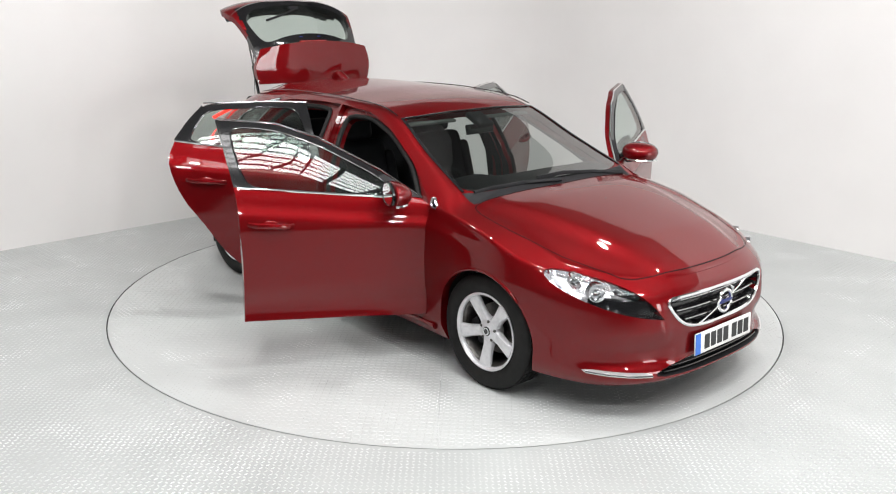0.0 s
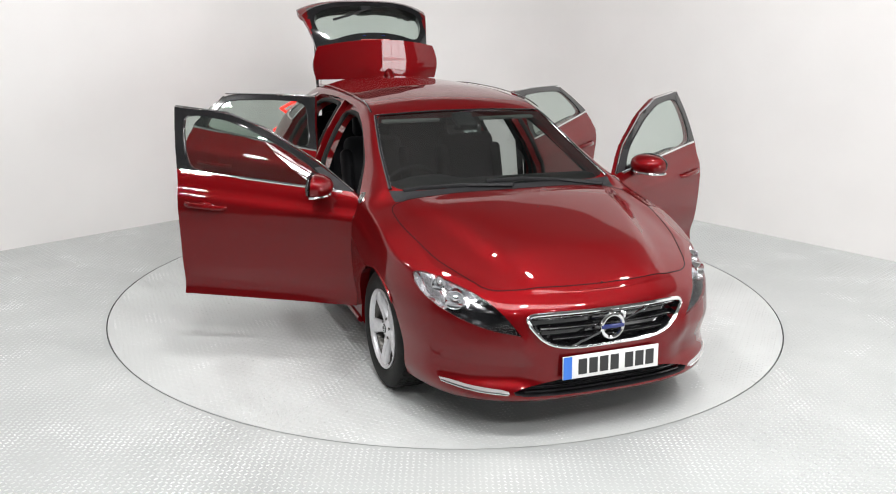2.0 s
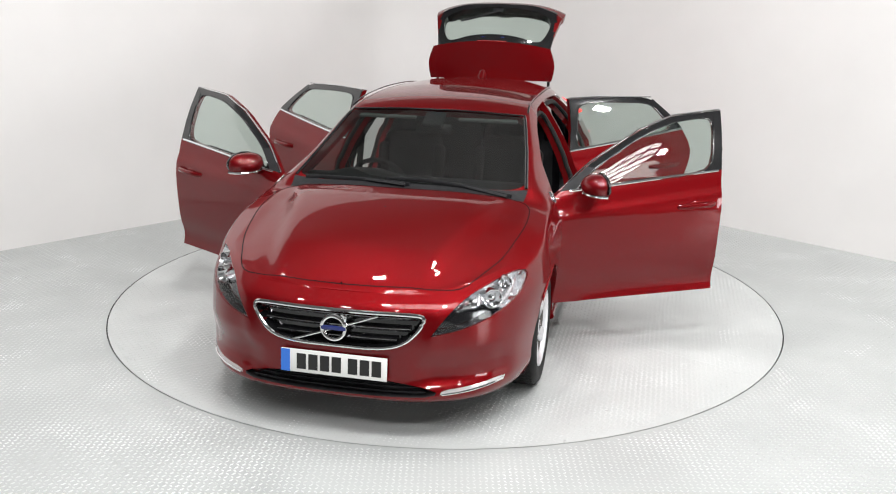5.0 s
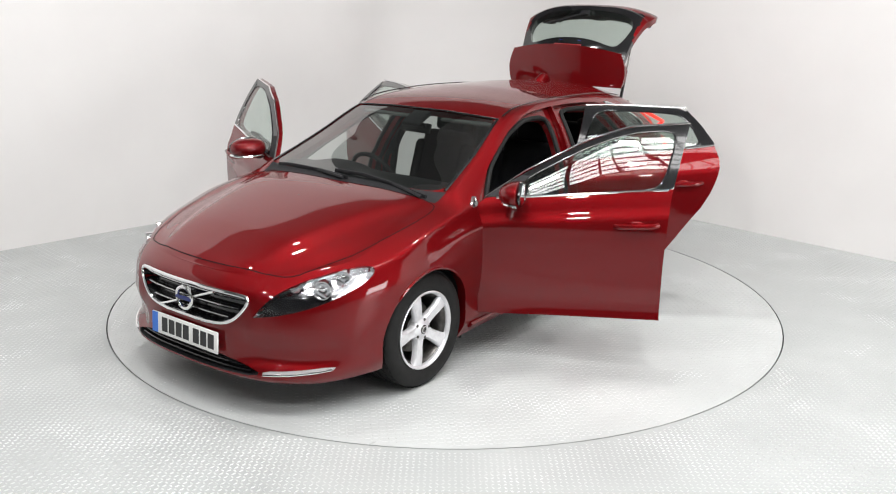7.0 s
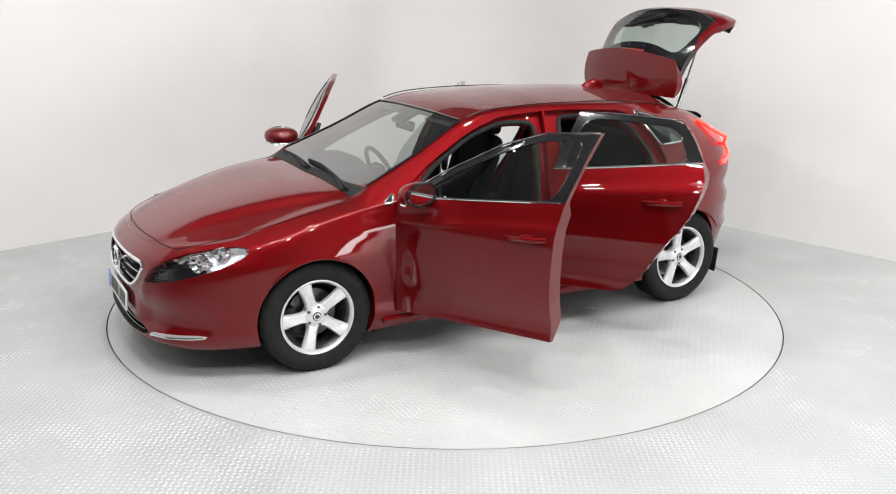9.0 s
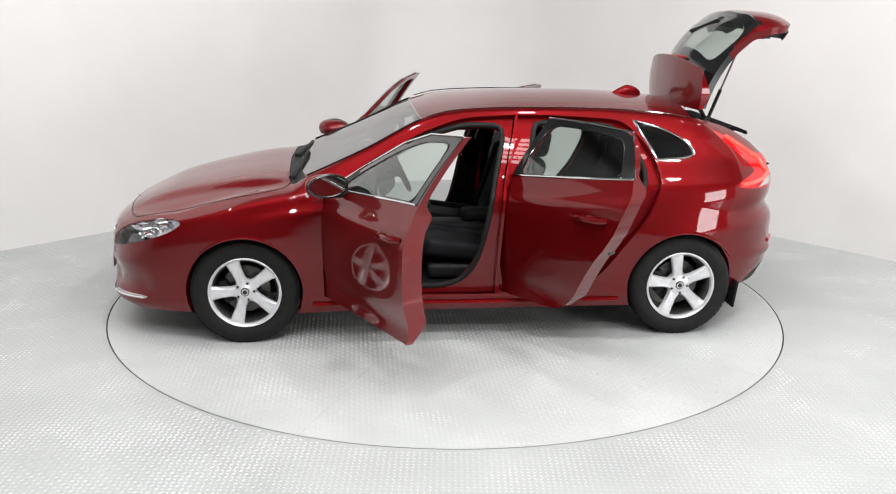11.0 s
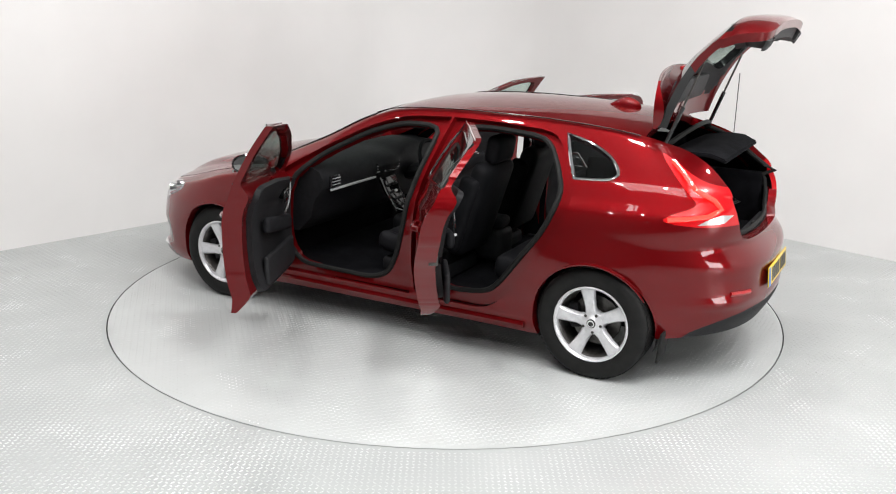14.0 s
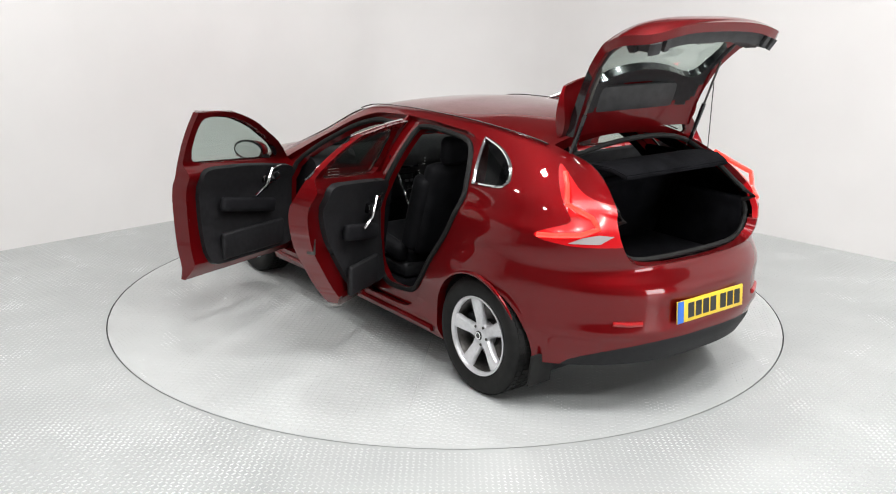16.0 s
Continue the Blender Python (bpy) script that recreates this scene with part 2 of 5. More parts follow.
def shell(bm, depth, rim=0):
    """Gives a skin depth, to its inner side. Inner faces take material 1, the rim the material rim."""
    nrm = soft_normals(bm)
    outer, edges = list(bm.faces), [e for e in bm.edges if e.is_boundary]
    pair = {v: bm.verts.new(v.co - nrm[v] * depth) for v in list(bm.verts)}
    for f in outer:
        g = bm.faces.new([pair[v] for v in f.verts][::-1])
        g.material_index = 1
    for e in edges:
        f = e.link_faces[0]
        a, b = e.verts
        vs = list(f.verts)
        if vs[(vs.index(a) + 1) % len(vs)] is not b:
            a, b = b, a
        bm.faces.new((b, a, pair[a], pair[b])).material_index = rim
    return bm


# ---- room ----
CORNER = (0.10, 4.52)


def wall_slab(name, a, b, z0, z1, thick, mat, label):
    bm = bmesh.new()
    a, b = Vector((*a, 0)), Vector((*b, 0))
    d = (b - a).normalized()
    n = Vector((-d.y, d.x, 0)) * thick
    c = [bm.verts.new(p + Vector((0, 0, z))) for z in (z0, z1) for p in (a, b, b + n, a + n)]
    for q in ((0, 3, 2, 1), (4, 5, 6, 7), (0, 1, 5, 4), (1, 2, 6, 5), (2, 3, 7, 6), (3, 0, 4, 7)):
        bm.faces.new([c[k] for k in q])
    return tagged(part(name, bm, mat, smooth=False), label, "wall", kind="structure")


DIAG = math.sqrt(0.5)
REACH = 13.0
wl = (CORNER[0] - REACH * DIAG, CORNER[1] - REACH * DIAG)
wr = (CORNER[0] + REACH * DIAG, CORNER[1] - REACH * DIAG)
wb = (CORNER[0], CORNER[1] - 2 * REACH * DIAG)
# white walls stop at WHITE_TOP; unseen dark uppers added to cut bounce and reflections
HIGH, WHITE_TOP = 5.6, 3.5
wall_slab("wall_west", CORNER, wl, 0, WHITE_TOP, -0.2, WALL, "plain white painted studio wall")
wall_slab("wall_west_upper", CORNER, wl, WHITE_TOP, HIGH, -0.2, HALL, "unseen dark wall added to dim reflections")
wall_slab("wall_east", wr, CORNER, 0, WHITE_TOP, -0.2, WALL, "plain white painted studio wall")
wall_slab("wall_east_upper", wr, CORNER, WHITE_TOP, HIGH, -0.2, HALL, "unseen dark wall added to dim reflections")
wall_slab("wall_south_west", wl, wb, 0, HIGH, -0.2, HALL, "dark grey hall wall")
# the hall wall with the tall window, in four pieces round its opening
along = Vector((DIAG, DIAG))
w_mid = Vector(wb) + along * (Vector((DAY.x, DAY.y)) - Vector(wb)).dot(along)
w_a, w_b = w_mid - along * 1.15, w_mid + along * 1.15
W_LOW, W_TOP = 0.30, 2.80
wall_slab("wall_south_east", wb, w_a, 0, HIGH, -0.2, HALL, "dark grey hall wall")
wall_slab("wall_south_east_end", w_b, wr, 0, HIGH, -0.2, HALL, "dark grey hall wall")
wall_slab("wall_south_east_low", w_a, w_b, 0, W_LOW, -0.2, HALL, "dark grey hall wall under the window")
wall_slab("wall_south_east_head", w_a, w_b, W_TOP, HIGH, -0.2, HALL, "dark grey hall wall over the window")
wall_slab("backdrop", w_a + Vector((0.13, -0.13)), w_b + Vector((0.13, -0.13)), W_LOW, W_TOP, -0.02, DAYLIGHT, "bright daylight outside the window")
bm = bmesh.new()
for k in range(4):
    box(bm, (-1.12 + 2.24 * k / 3, 0, (W_LOW + W_TOP) / 2), (0.07, 0.08, W_TOP - W_LOW), bevel=0.006)
for k in range(4):
    box(bm, (0, 0, W_LOW + 0.035 + (W_TOP - W_LOW - 0.07) * k / 3), (2.17, 0.06, 0.07), bevel=0.006)
tagged(part("window_1", bm, HALL, m=pose(w_mid.x + 0.05, w_mid.y - 0.05, 0, 0, 0, 45), smooth=False), "dark steel framed hall window", "window", kind="structure")
# coved corner between the two white walls
bm = bmesh.new()
RC = 1.3
cx, cy = CORNER[0], CORNER[1] - RC / DIAG
arc = [(cx + (RC - 0.0008) * math.cos(a), cy + (RC - 0.0008) * math.sin(a)) for a in np.linspace(radians(45), radians(135), 25)]
va = [(bm.verts.new((x, y, 0.0)), bm.verts.new((x, y, WHITE_TOP))) for x, y in arc]
for (a0, a1), (b0, b1) in zip(va, va[1:]):
    bm.faces.new((b0, a0, a1, b1))
tip = (bm.verts.new((CORNER[0], CORNER[1], 0.0)), bm.verts.new((CORNER[0], CORNER[1], WHITE_TOP)))
bm.faces.new((va[0][0], tip[0], tip[1], va[0][1]))
bm.faces.new((tip[0], va[-1][0], va[-1][1], tip[1]))
bmesh.ops.recalc_face_normals(bm, faces=bm.faces)
tagged(part("wall_corner", bm, WALL, sharp=60), "smoothly coved white wall corner", "wall", kind="structure")
bm = bmesh.new()
box(bm, (CORNER[0], CORNER[1] - REACH * DIAG, HIGH + 0.1), (REACH + 0.4, REACH + 0.4, 0.2), pose(0, 0, 0, 0, 0, 45))
tagged(part("ceiling", bm, ROOF, smooth=False), "dark grey hall ceiling", "ceiling", kind="structure")


# glazing bars of the rooflight
roof_m = look(SKY_AT, SKY_TO) @ Matrix.Translation((0, 0, -0.04))
rooflight = tagged(new("rooflight_grid"), "dark steel glazing bars under a bright rooflight", "rooflight")
rooflight.matrix_world = roof_m
for k in range(13):
    bm = bmesh.new()
    box(bm, (SKY_SIZE[0] * (k / 12 - 0.5), 0, 0), (0.045, SKY_SIZE[1] + 0.1, 0.04), bevel=0.006)
    part("glazing_bar", bm, HALL, rooflight)
for k in range(7):
    bm = bmesh.new()
    box(bm, (0, SKY_SIZE[1] * (k / 6 - 0.5), -0.002), (SKY_SIZE[0] + 0.1, 0.07, 0.03), bevel=0.006)
    part("cross_bar", bm, HALL, rooflight)


def floor_mesh():
    """The floor with the round pit of the turntable in it."""
    bm = bmesh.new()
    n = 128
    ring = [(DISC_R * math.cos(k * math.tau / n), DISC_R * math.sin(k * math.tau / n)) for k in range(n)]
    a = [bm.verts.new((x * 1.0015, y * 1.0015, 0)) for x, y in ring]
    e = []
    for x, y in ring:
        d = Vector((x, y)).normalized() * 16
        e.append(bm.verts.new((d.x, d.y, 0)))
    low = [bm.verts.new((v.co.x, v.co.y, -0.06)) for v in a]
    for k in range(n):
        j = (k + 1) % n
        bm.faces.new((a[k], e[k], e[j], a[j]))
        bm.faces.new((low[k], a[k], a[j], low[j])).material_index = 1
    bm.faces.new(low).material_index = 1
    return bm


floor = tagged(part("floor", floor_mesh(), [FLOOR, GAP], smooth=False), "pale grey painted tread-plate steel floor", "floor", kind="structure")
turntable = tagged(new("turntable"), "round pale grey tread-plate turntable flush with the floor", "turntable")
SEAMS = (66, 137, 246, 317)


def sector(a0, a1, r):
    """One plate of the disc, with eased edges and a hair's gap to its neighbours."""
    bm = bmesh.new()
    n = 40
    half_gap = 0.0016
    rim = []
    for k in range(n + 1):
        a = a0 + (a1 - a0) * k / n
        rim.append(Vector((r * math.cos(a), r * math.sin(a), 0)))
    mid = (a0 + a1) / 2
    shift = Vector((math.cos(mid), math.sin(mid), 0)) * (half_gap / math.sin((a1 - a0) / 2))
    pts = [shift] + [p * (1 - half_gap / r) for p in rim]
    top = [bm.verts.new(p) for p in pts]
    low = [bm.verts.new(p - Vector((0, 0, 0.05))) for p in pts]
    bm.faces.new(top)
    bm.faces.new(low[::-1])
    for k in range(len(pts)):
        j = (k + 1) % len(pts)
        bm.faces.new((top[j], top[k], low[k], low[j]))
    bmesh.ops.bevel(bm, geom=[e for e in bm.edges if e.verts[0].co.z > -0.01 and e.verts[1].co.z > -0.01], offset=0.0015, segments=1, affect="EDGES")
    return bm


for k, a in enumerate(SEAMS):
    b = SEAMS[(k + 1) % 4] + (360 if k == 3 else 0)
    part("floor_plate", sector(radians(a), radians(b), DISC_R - 0.003), DISC, turntable, smooth=False)


def lugs(name, keep, x0, x1, y0, y1, mat, parent, pitch=0.027):
    """The raised lens-shaped lugs of tread plate, alternately crossed, as one mesh."""
    xs, ys = np.arange(x0, x1, pitch), np.arange(y0, y1, pitch)
    gx, gy = np.meshgrid(xs, ys, indexing="ij")
    odd = ((np.arange(len(xs))[:, None] + np.arange(len(ys))[None, :]) % 2).astype(bool)
    ok = keep(gx, gy)
    gx, gy, odd = gx[ok], gy[ok], odd[ok]
    ang = np.where(odd, math.pi / 4, -math.pi / 4)
    c, s_ = np.cos(ang), np.sin(ang)
    L, Wd, H = 0.0130, 0.0054, 0.0036
    rng = np.random.default_rng(3)
    worn = np.clip(0.55 + 0.45 * np.sin(gx * 1.7 + 1.0) * np.cos(gy * 1.3) + rng.normal(0, 0.12, gx.shape), 0.15, 1.0)
    loc = [(-L, 0, 0), (0, -Wd, 0), (L, 0, 0), (0, Wd, 0), (-L * 0.5, 0, 1), (L * 0.5, 0, 1)]
    co = np.empty((len(gx), 6, 3))
    for q, (u, v, w) in enumerate(loc):
        co[:, q, 0], co[:, q, 1], co[:, q, 2] = gx + u * c - v * s_, gy + u * s_ + v * c, w * H * worn + (1 - w) * -0.0002
    base = (np.arange(len(gx)) * 6)[:, None]
    quads = np.concatenate([base + np.array([0, 1, 5, 4])[None], base + np.array([2, 3, 4, 5])[None]])
    tris = np.concatenate([base + np.array([1, 2, 5])[None], base + np.array([3, 0, 4])[None]])
    me = bpy.data.meshes.new(name)
    me.from_pydata(co.reshape(-1, 3).tolist(), [], quads.tolist() + tris.tolist())
    me.materials.append(mat)
    ob = new(name, me)
    ob.parent = parent
    return ob


tagged(lugs("tread_relief", lambda x, y: (x * x + y * y < (DISC_R - 0.03) ** 2), -DISC_R, DISC_R, -DISC_R, DISC_R, TREAD, turntable), kind="stuff")
tagged(lugs("floor_relief", lambda x, y: (x * x + y * y > (DISC_R + 0.03) ** 2) & (y < CORNER[1] - np.abs(x - CORNER[0]) - 0.05), -4.4, 4.4, -4.0, 3.0, TREAD, floor), kind="stuff")

# ---- the car's body surface ----
zf_tip = curve([(0.16, 2.10), (0.19, 2.185), (0.22, 2.215), (0.26, 2.205), (0.33, 2.195), (0.45, 2.195), (0.55, 2.19), (0.61, 2.186), (0.64, 2.174), (0.665, 2.148), (0.70, 2.10), (0.76, 2.03), (0.85, 1.95), (1.2, 1.8)])
zr_tip = curve([(0.2, -2.0), (0.3, -2.07), (0.4, -2.12), (0.5, -2.13), (0.6, -2.125), (0.68, -2.115), (0.74, -2.10), (0.80, -2.062), (0.9, -2.064), (0.97, -2.06), (1.02, -2.042), (1.1, -1.97), (1.3, -1.8)])
half_w = curve([(0.12, 0.79), (0.2, 0.83), (0.27, 0.855), (0.36, 0.862), (0.5, 0.876), (0.64, 0.884), (0.72, 0.882), (0.8, 0.872), (0.88, 0.852), (0.93, 0.836), (1.0, 0.81), (1.1, 0.765), (1.2, 0.72)])
p_front = curve([(0.18, 3.0), (0.4, 2.95), (0.55, 2.75), (0.68, 2.5), (0.8, 2.35)])
z_low = curve([(2.3, 0.17), (1.6, 0.165), (1.0, 0.175), (0.0, 0.18), (-1.0, 0.19), (-1.6, 0.27), (-2.2, 0.30)])
z_belt = curve([(2.2, 0.69), (2.0, 0.70), (1.8, 0.725), (1.6, 0.765), (1.3, 0.845), (1.05, 0.893), (0.8, 0.915), (0.3, 0.955), (-0.2, 0.99), (-0.7, 1.035), (-1.15, 1.08), (-1.4, 1.09), (-1.6, 1.085), (-1.8, 1.06), (-2.0, 1.02), (-2.1, 1.0)])
z_mid = curve([(2.2, 0.69), (2.112, 0.695), (2.07, 0.722), (2.0, 0.756), (1.8, 0.832), (1.6, 0.883), (1.39, 0.925), (1.2, 0.952), (1.06, 0.968), (0.98, 0.99), (0.6, 1.165), (0.3, 1.315), (0.2, 1.352), (0.08, 1.378), (-0.1, 1.398), (-0.4, 1.416), (-0.8, 1.416), (-1.2, 1.40), (-1.44, 1.377), (-1.6, 1.354), (-1.71, 1.325), (-1.80, 1.268), (-1.90, 1.175), (-1.98, 1.10), (-2.04, 1.03), (-2.1, 0.99)])
y_rail = curve([(1.4, 0.72), (0.98, 0.715), (0.6, 0.655), (0.25, 0.588), (0.0, 0.572), (-0.4, 0.57), (-1.0, 0.55), (-1.44, 0.515), (-1.7, 0.495), (-1.9, 0.50), (-2.1, 0.48)])
z_rail = curve([(1.05, 0.945), (0.95, 0.985), (0.6, 1.135), (0.25, 1.303), (0.1, 1.342), (-0.1, 1.358), (-0.4, 1.365), (-0.8, 1.358), (-1.2, 1.33), (-1.44, 1.295), (-1.6, 1.255), (-1.8, 1.172), (-1.98, 1.042), (-2.1, 0.985)])
XF, XR = 1.30, -1.15


def outline(u_front, u_side, u_rear):
    """Stations round the half car: ('f', angle), ('s', x), ('r', angle)."""
    st = [("f", a) for a in np.linspace(0, math.pi / 2, u_front) ** 1.0]
    st += [("s", x) for x in np.linspace(XF, XR, u_side)[1:-1]]
    st += [("r", a) for a in np.linspace(math.pi / 2, 0, u_rear)]
    return st


def flare(x, z):
    e = math.exp(-((abs(x) - 1.32) / 0.42) ** 2)
    return 0.026 * e * max(0.0, min(1.0, (0.80 - z) / 0.15)) * (1 if z > 0.15 else 0)


def waist(x, z):
    """Lower door hollow and the crease above the sill."""
    d = math.exp(-((x - 0.0) / 0.95) ** 4)
    return d * (0.006 * math.exp(-((z - 0.27) / 0.035) ** 2) - 0.016 * math.exp(-((z - 0.37) / 0.07) ** 2) + 0.004 * math.exp(-((z - 0.80) / 0.03) ** 2))


def side_point(st, z):
    kind, q = st
    if kind == "s":
        zc = float(z_low(q)) + (float(z_belt(q)) - float(z_low(q))) * 29 / 34
        fade = max(0.0, min(1.0, (1.30 - q) / 0.25))
        ridge = 0.013 * fade * (math.exp((z - zc) / 0.09) if z < zc else max(0.0, 1 - (z - zc) / 0.045))
        return q, ridge + float(half_w(z - 0.055 * max(0.0, min(1.0, (z - 0.70) / 0.2)) * max(0.0, min(1.0, (-q - 0.1) / 0.9)))) + flare(q, z) + waist(q, z) - 0.028 * max(0.0, (z - 0.86) / 0.24) * max(0.0, min(1.0, (-q - 0.3) / 0.9))
    if kind == "f":
        p = float(p_front(z))
        a, w = float(zf_tip(z)) - XF, side_point(("s", XF), z)[1]
        x = XF + a * max(math.cos(q), 0.0) ** (2 / p)
        y = w * max(math.sin(q), 0.0) ** (2 / p)
        y += (flare(x, z) - flare(XF, z)) * math.sin(q) ** 2
        # the hollow above the lower grille and the lamp strip
        ramp = lambda v, a, b: max(0.0, min(1.0, (v - a) / (b - a)))
        x -= 0.030 * ramp(z, 0.46, 0.36) * ramp(z, 0.262, 0.30) * ramp(y, 0.36, 0.46) * ramp(y, 0.80, 0.745)
        # ridge that runs down from the lamp's inner corner beside the grille
        x += 0.012 * math.exp(-((y - 0.47 + 0.25 * (0.56 - z)) / 0.035) ** 2) * ramp(z, 0.37, 0.43) * ramp(z, 0.66, 0.58)
        return x, y
    p = 2.5 + 0.5 * max(0.0, min(1.0, (z - 0.6) / 0.3))
    a, w = XR - float(zr_tip(z)), side_point(("s", XR), z)[1]
    x = XR - a * max(math.cos(q), 0.0) ** (2 / p)
    y = w * max(math.sin(q), 0.0) ** (2 / p)
    y += (flare(x, z) - flare(XR, z)) * math.sin(q) ** 2
    # shelf under the lamps, plate recess and the crease of the bumper corner
    x += 0.030 * math.exp(-((z - 0.755) / 0.05) ** 2) * min(1.0, math.cos(q) * 1.3)
    x += 0.016 * math.exp(-(y / 0.34) ** 6) * math.exp(-((z - 0.555) / 0.075) ** 4)
    x -= 0.024 * math.exp(-((z - 0.47) / 0.03) ** 2) * math.exp(-((y - 0.60) / 0.17) ** 2)
    return x, y


def body_half():
    bm = bmesh.new()
    st = outline(44, 90, 44)
    NA, NB, NC = 34, 18, 22
    grid = []
    for s in st:
        kind, q = s
        xn = q if kind == "s" else (XF + 0.85 * math.cos(q) ** 0.9 if kind == "f" else XR - 0.93 * math.cos(q) ** 0.8)
        zb = float(z_belt(xn))
        z0 = float(z_low(xn))
        row = []
        for k in range(NA + 1):
            t = k / NA
            z = z0 + (zb - z0) * t
            if kind == "f":   # the lower lip rises to the corners
                z += 0.03 * (1 - t) ** 3 * math.sin(q) ** 2
            x, y = side_point(s, z)
            row.append(Vector((x, y, z)))
        S = row[-1]
        x, ys = S.x, S.y
        zc = float(z_mid(x)) if S.y > 1e-4 else zb
        zc = max(zc, zb) if x > 1.0 else zc
        # greenhouse share: 0 on the bonnet, 1 behind the screen's foot
        yr, zr = min(float(y_rail(x)), 0.90 * ys), float(z_rail(x))
        if x > 0.95:
            qn = yr / ys if ys > 1e-6 else 0
            zbon = zc - (zc - zb) * qn ** 3.2
            g = max(0.0, min(1.0, (1.06 - x) / 0.11))
            zr = zbon * (1 - g) + zr * g
        zr = min(zr, zc)
        up = []
        for k in range(1, NB + 1):
            t = k / NB
            y = ys + (yr - ys) * t
            z = zb + (zr - zb) * t
            bulge = 0.016 * math.sin(math.pi * t)
            if x > 1.06:
                qn = y / ys if ys > 1e-6 else 0
                z = zc - (zc - zb) * qn ** 3.2
            else:
                y += bulge
            up.append(Vector((x, y, z)))
        for k in range(1, NC + 1):
            t = k / NC
            y = yr * (1 - t)
            qn = y / ys if ys > 1e-6 else 0
            z = zc - (zc - zb) * qn ** 3.2 if x > 1.06 else zc - (zc - zr) * (y / yr if yr > 1e-6 else 0) ** 2.1
            if 1.06 >= x > 0.95:
                g = (1.06 - x) / 0.11
                z = (zc - (zc - zb) * qn ** 3.2) * (1 - g) + z * g
            if x > 1.0:   # raised middle of the bonnet between two creases
                yc = 0.36 + 0.26 * (2.1 - x)
                z += 0.026 * min(1.0, (x - 1.0) / 0.25) * (1 / (1 + math.exp((y - yc) / 0.013)) - 0.5) * min(1.0, (2.12 - x) / 0.3)
            up.append(Vector((x, y, z)))
        row += up
        # soften the shoulder and the rail
        for _ in range(2):
            old = [v.copy() for v in row]
            for k in range(NA - 2, len(row) - 1):
                if abs(k - NA) <= 2 or abs(k - NA - NB) <= 1:
                    row[k] = old[k] * 0.5 + (old[k - 1] + old[k + 1]) * 0.25
        grid.append(row)
    for row in (grid[0], grid[-1]):
        for v in row:
            v.y = 0.0
    for row in grid:
        row[-1].y = 0.0
    vs = [[bm.verts.new(v) for v in row] for row in grid]
    for a in range(len(vs) - 1):
        for k in range(len(vs[0]) - 1):
            bm.faces.new((vs[a][k], vs[a][k + 1], vs[a + 1][k + 1], vs[a + 1][k])[::-1])
    bmesh.ops.remove_doubles(bm, verts=bm.verts, dist=2e-4)
    bmesh.ops.dissolve_degenerate(bm, edges=bm.edges, dist=1e-4)
    return bm


# outlines of the panels: side ones in x, z; front and rear ones in y, z; top ones in x, y
def wheel_outline(x):
    return [(x + 0.340 * math.cos(a), 0.318 + 0.340 * math.sin(a)) for a in np.linspace(0, math.tau, 41)[:-1]]


DOOR_F = rounded([(0.855, 0.905), (0.865, 0.60), (0.86, 0.285), (-0.165, 0.285), (-0.175, 0.60), (-0.205, 0.96), (-0.298, 1.334), (0.02, 1.318), (0.25, 1.245), (0.58, 1.08), (0.80, 0.945)], 2, (0, 2, 3, 6))
DOOR_R = rounded([(-0.182, 0.285), (-0.192, 0.60), (-0.222, 0.96), (-0.315, 1.334), (-0.55, 1.332), (-0.97, 1.307), (-1.10, 1.16), (-1.175, 0.98), (-1.09, 0.77), (-0.955, 0.60), (-0.83, 0.42), (-0.75, 0.335), (-0.66, 0.285)], 2, (3,))
WIN_F = rounded([(0.70, 0.952), (0.55, 1.062), (0.24, 1.212), (0.02, 1.284), (-0.238, 1.301), (-0.152, 1.006), (0.3, 0.978)], 2)
WIN_R = rounded([(-0.275, 1.012), (-0.366, 1.300), (-0.6, 1.298), (-0.945, 1.270), (-1.015, 1.16), (-1.045, 1.087), (-0.6, 1.043)], 2)
QUARTER = rounded([(-1.035, 1.300), (-1.20, 1.262), (-1.335, 1.195), (-1.392, 1.127), (-1.345, 1.100), (-1.147, 1.090)], 2, (0, 5))
TRIANGLE = rounded([(0.925, 0.905), (0.835, 0.965), (0.862, 0.903)], 1)
LAMP_F = rounded([(0.45, 0.523), (0.52, 0.62), (0.585, 0.682), (0.70, 0.733), (0.80, 0.752), (0.828, 0.715), (0.80, 0.645), (0.70, 0.582), (0.57, 0.54)], 2, (0,))
GRILLE = rounded([(-0.05, 0.628), (0.36, 0.622), (0.425, 0.612), (0.405, 0.56), (0.335, 0.485), (0.24, 0.458), (-0.05, 0.447)], 2, (0, 6))
LOW_GRILLE = rounded([(-0.05, 0.305), (0.30, 0.298), (0.485, 0.255), (0.47, 0.228), (-0.05, 0.222)], 1, (0, 4))
STRIP = rounded([(0.495, 0.232), (0.60, 0.238), (0.755, 0.252), (0.765, 0.278), (0.62, 0.266), (0.505, 0.258)], 1)
BONNET = rounded([(2.083, -0.05), (2.077, 0.2), (2.034, 0.43), (1.980, 0.568), (1.66, 0.70), (1.35, 0.752), (1.13, 0.745), (1.045, 0.69), (1.065, 0.5), (1.085, -0.05)], 2, (0, 9))
COWL = rounded([(1.085, -0.06), (1.065, 0.5), (1.045, 0.69), (0.955, 0.70), (0.995, 0.45), (1.01, -0.06)], 1, (0, 1, 2, 3, 5))
SCREEN = rounded([(1.01, -0.06), (0.995, 0.45), (0.95, 0.690), (0.60, 0.630), (0.265, 0.560), (0.285, 0.3), (0.295, -0.06)], 2, (0, 6))
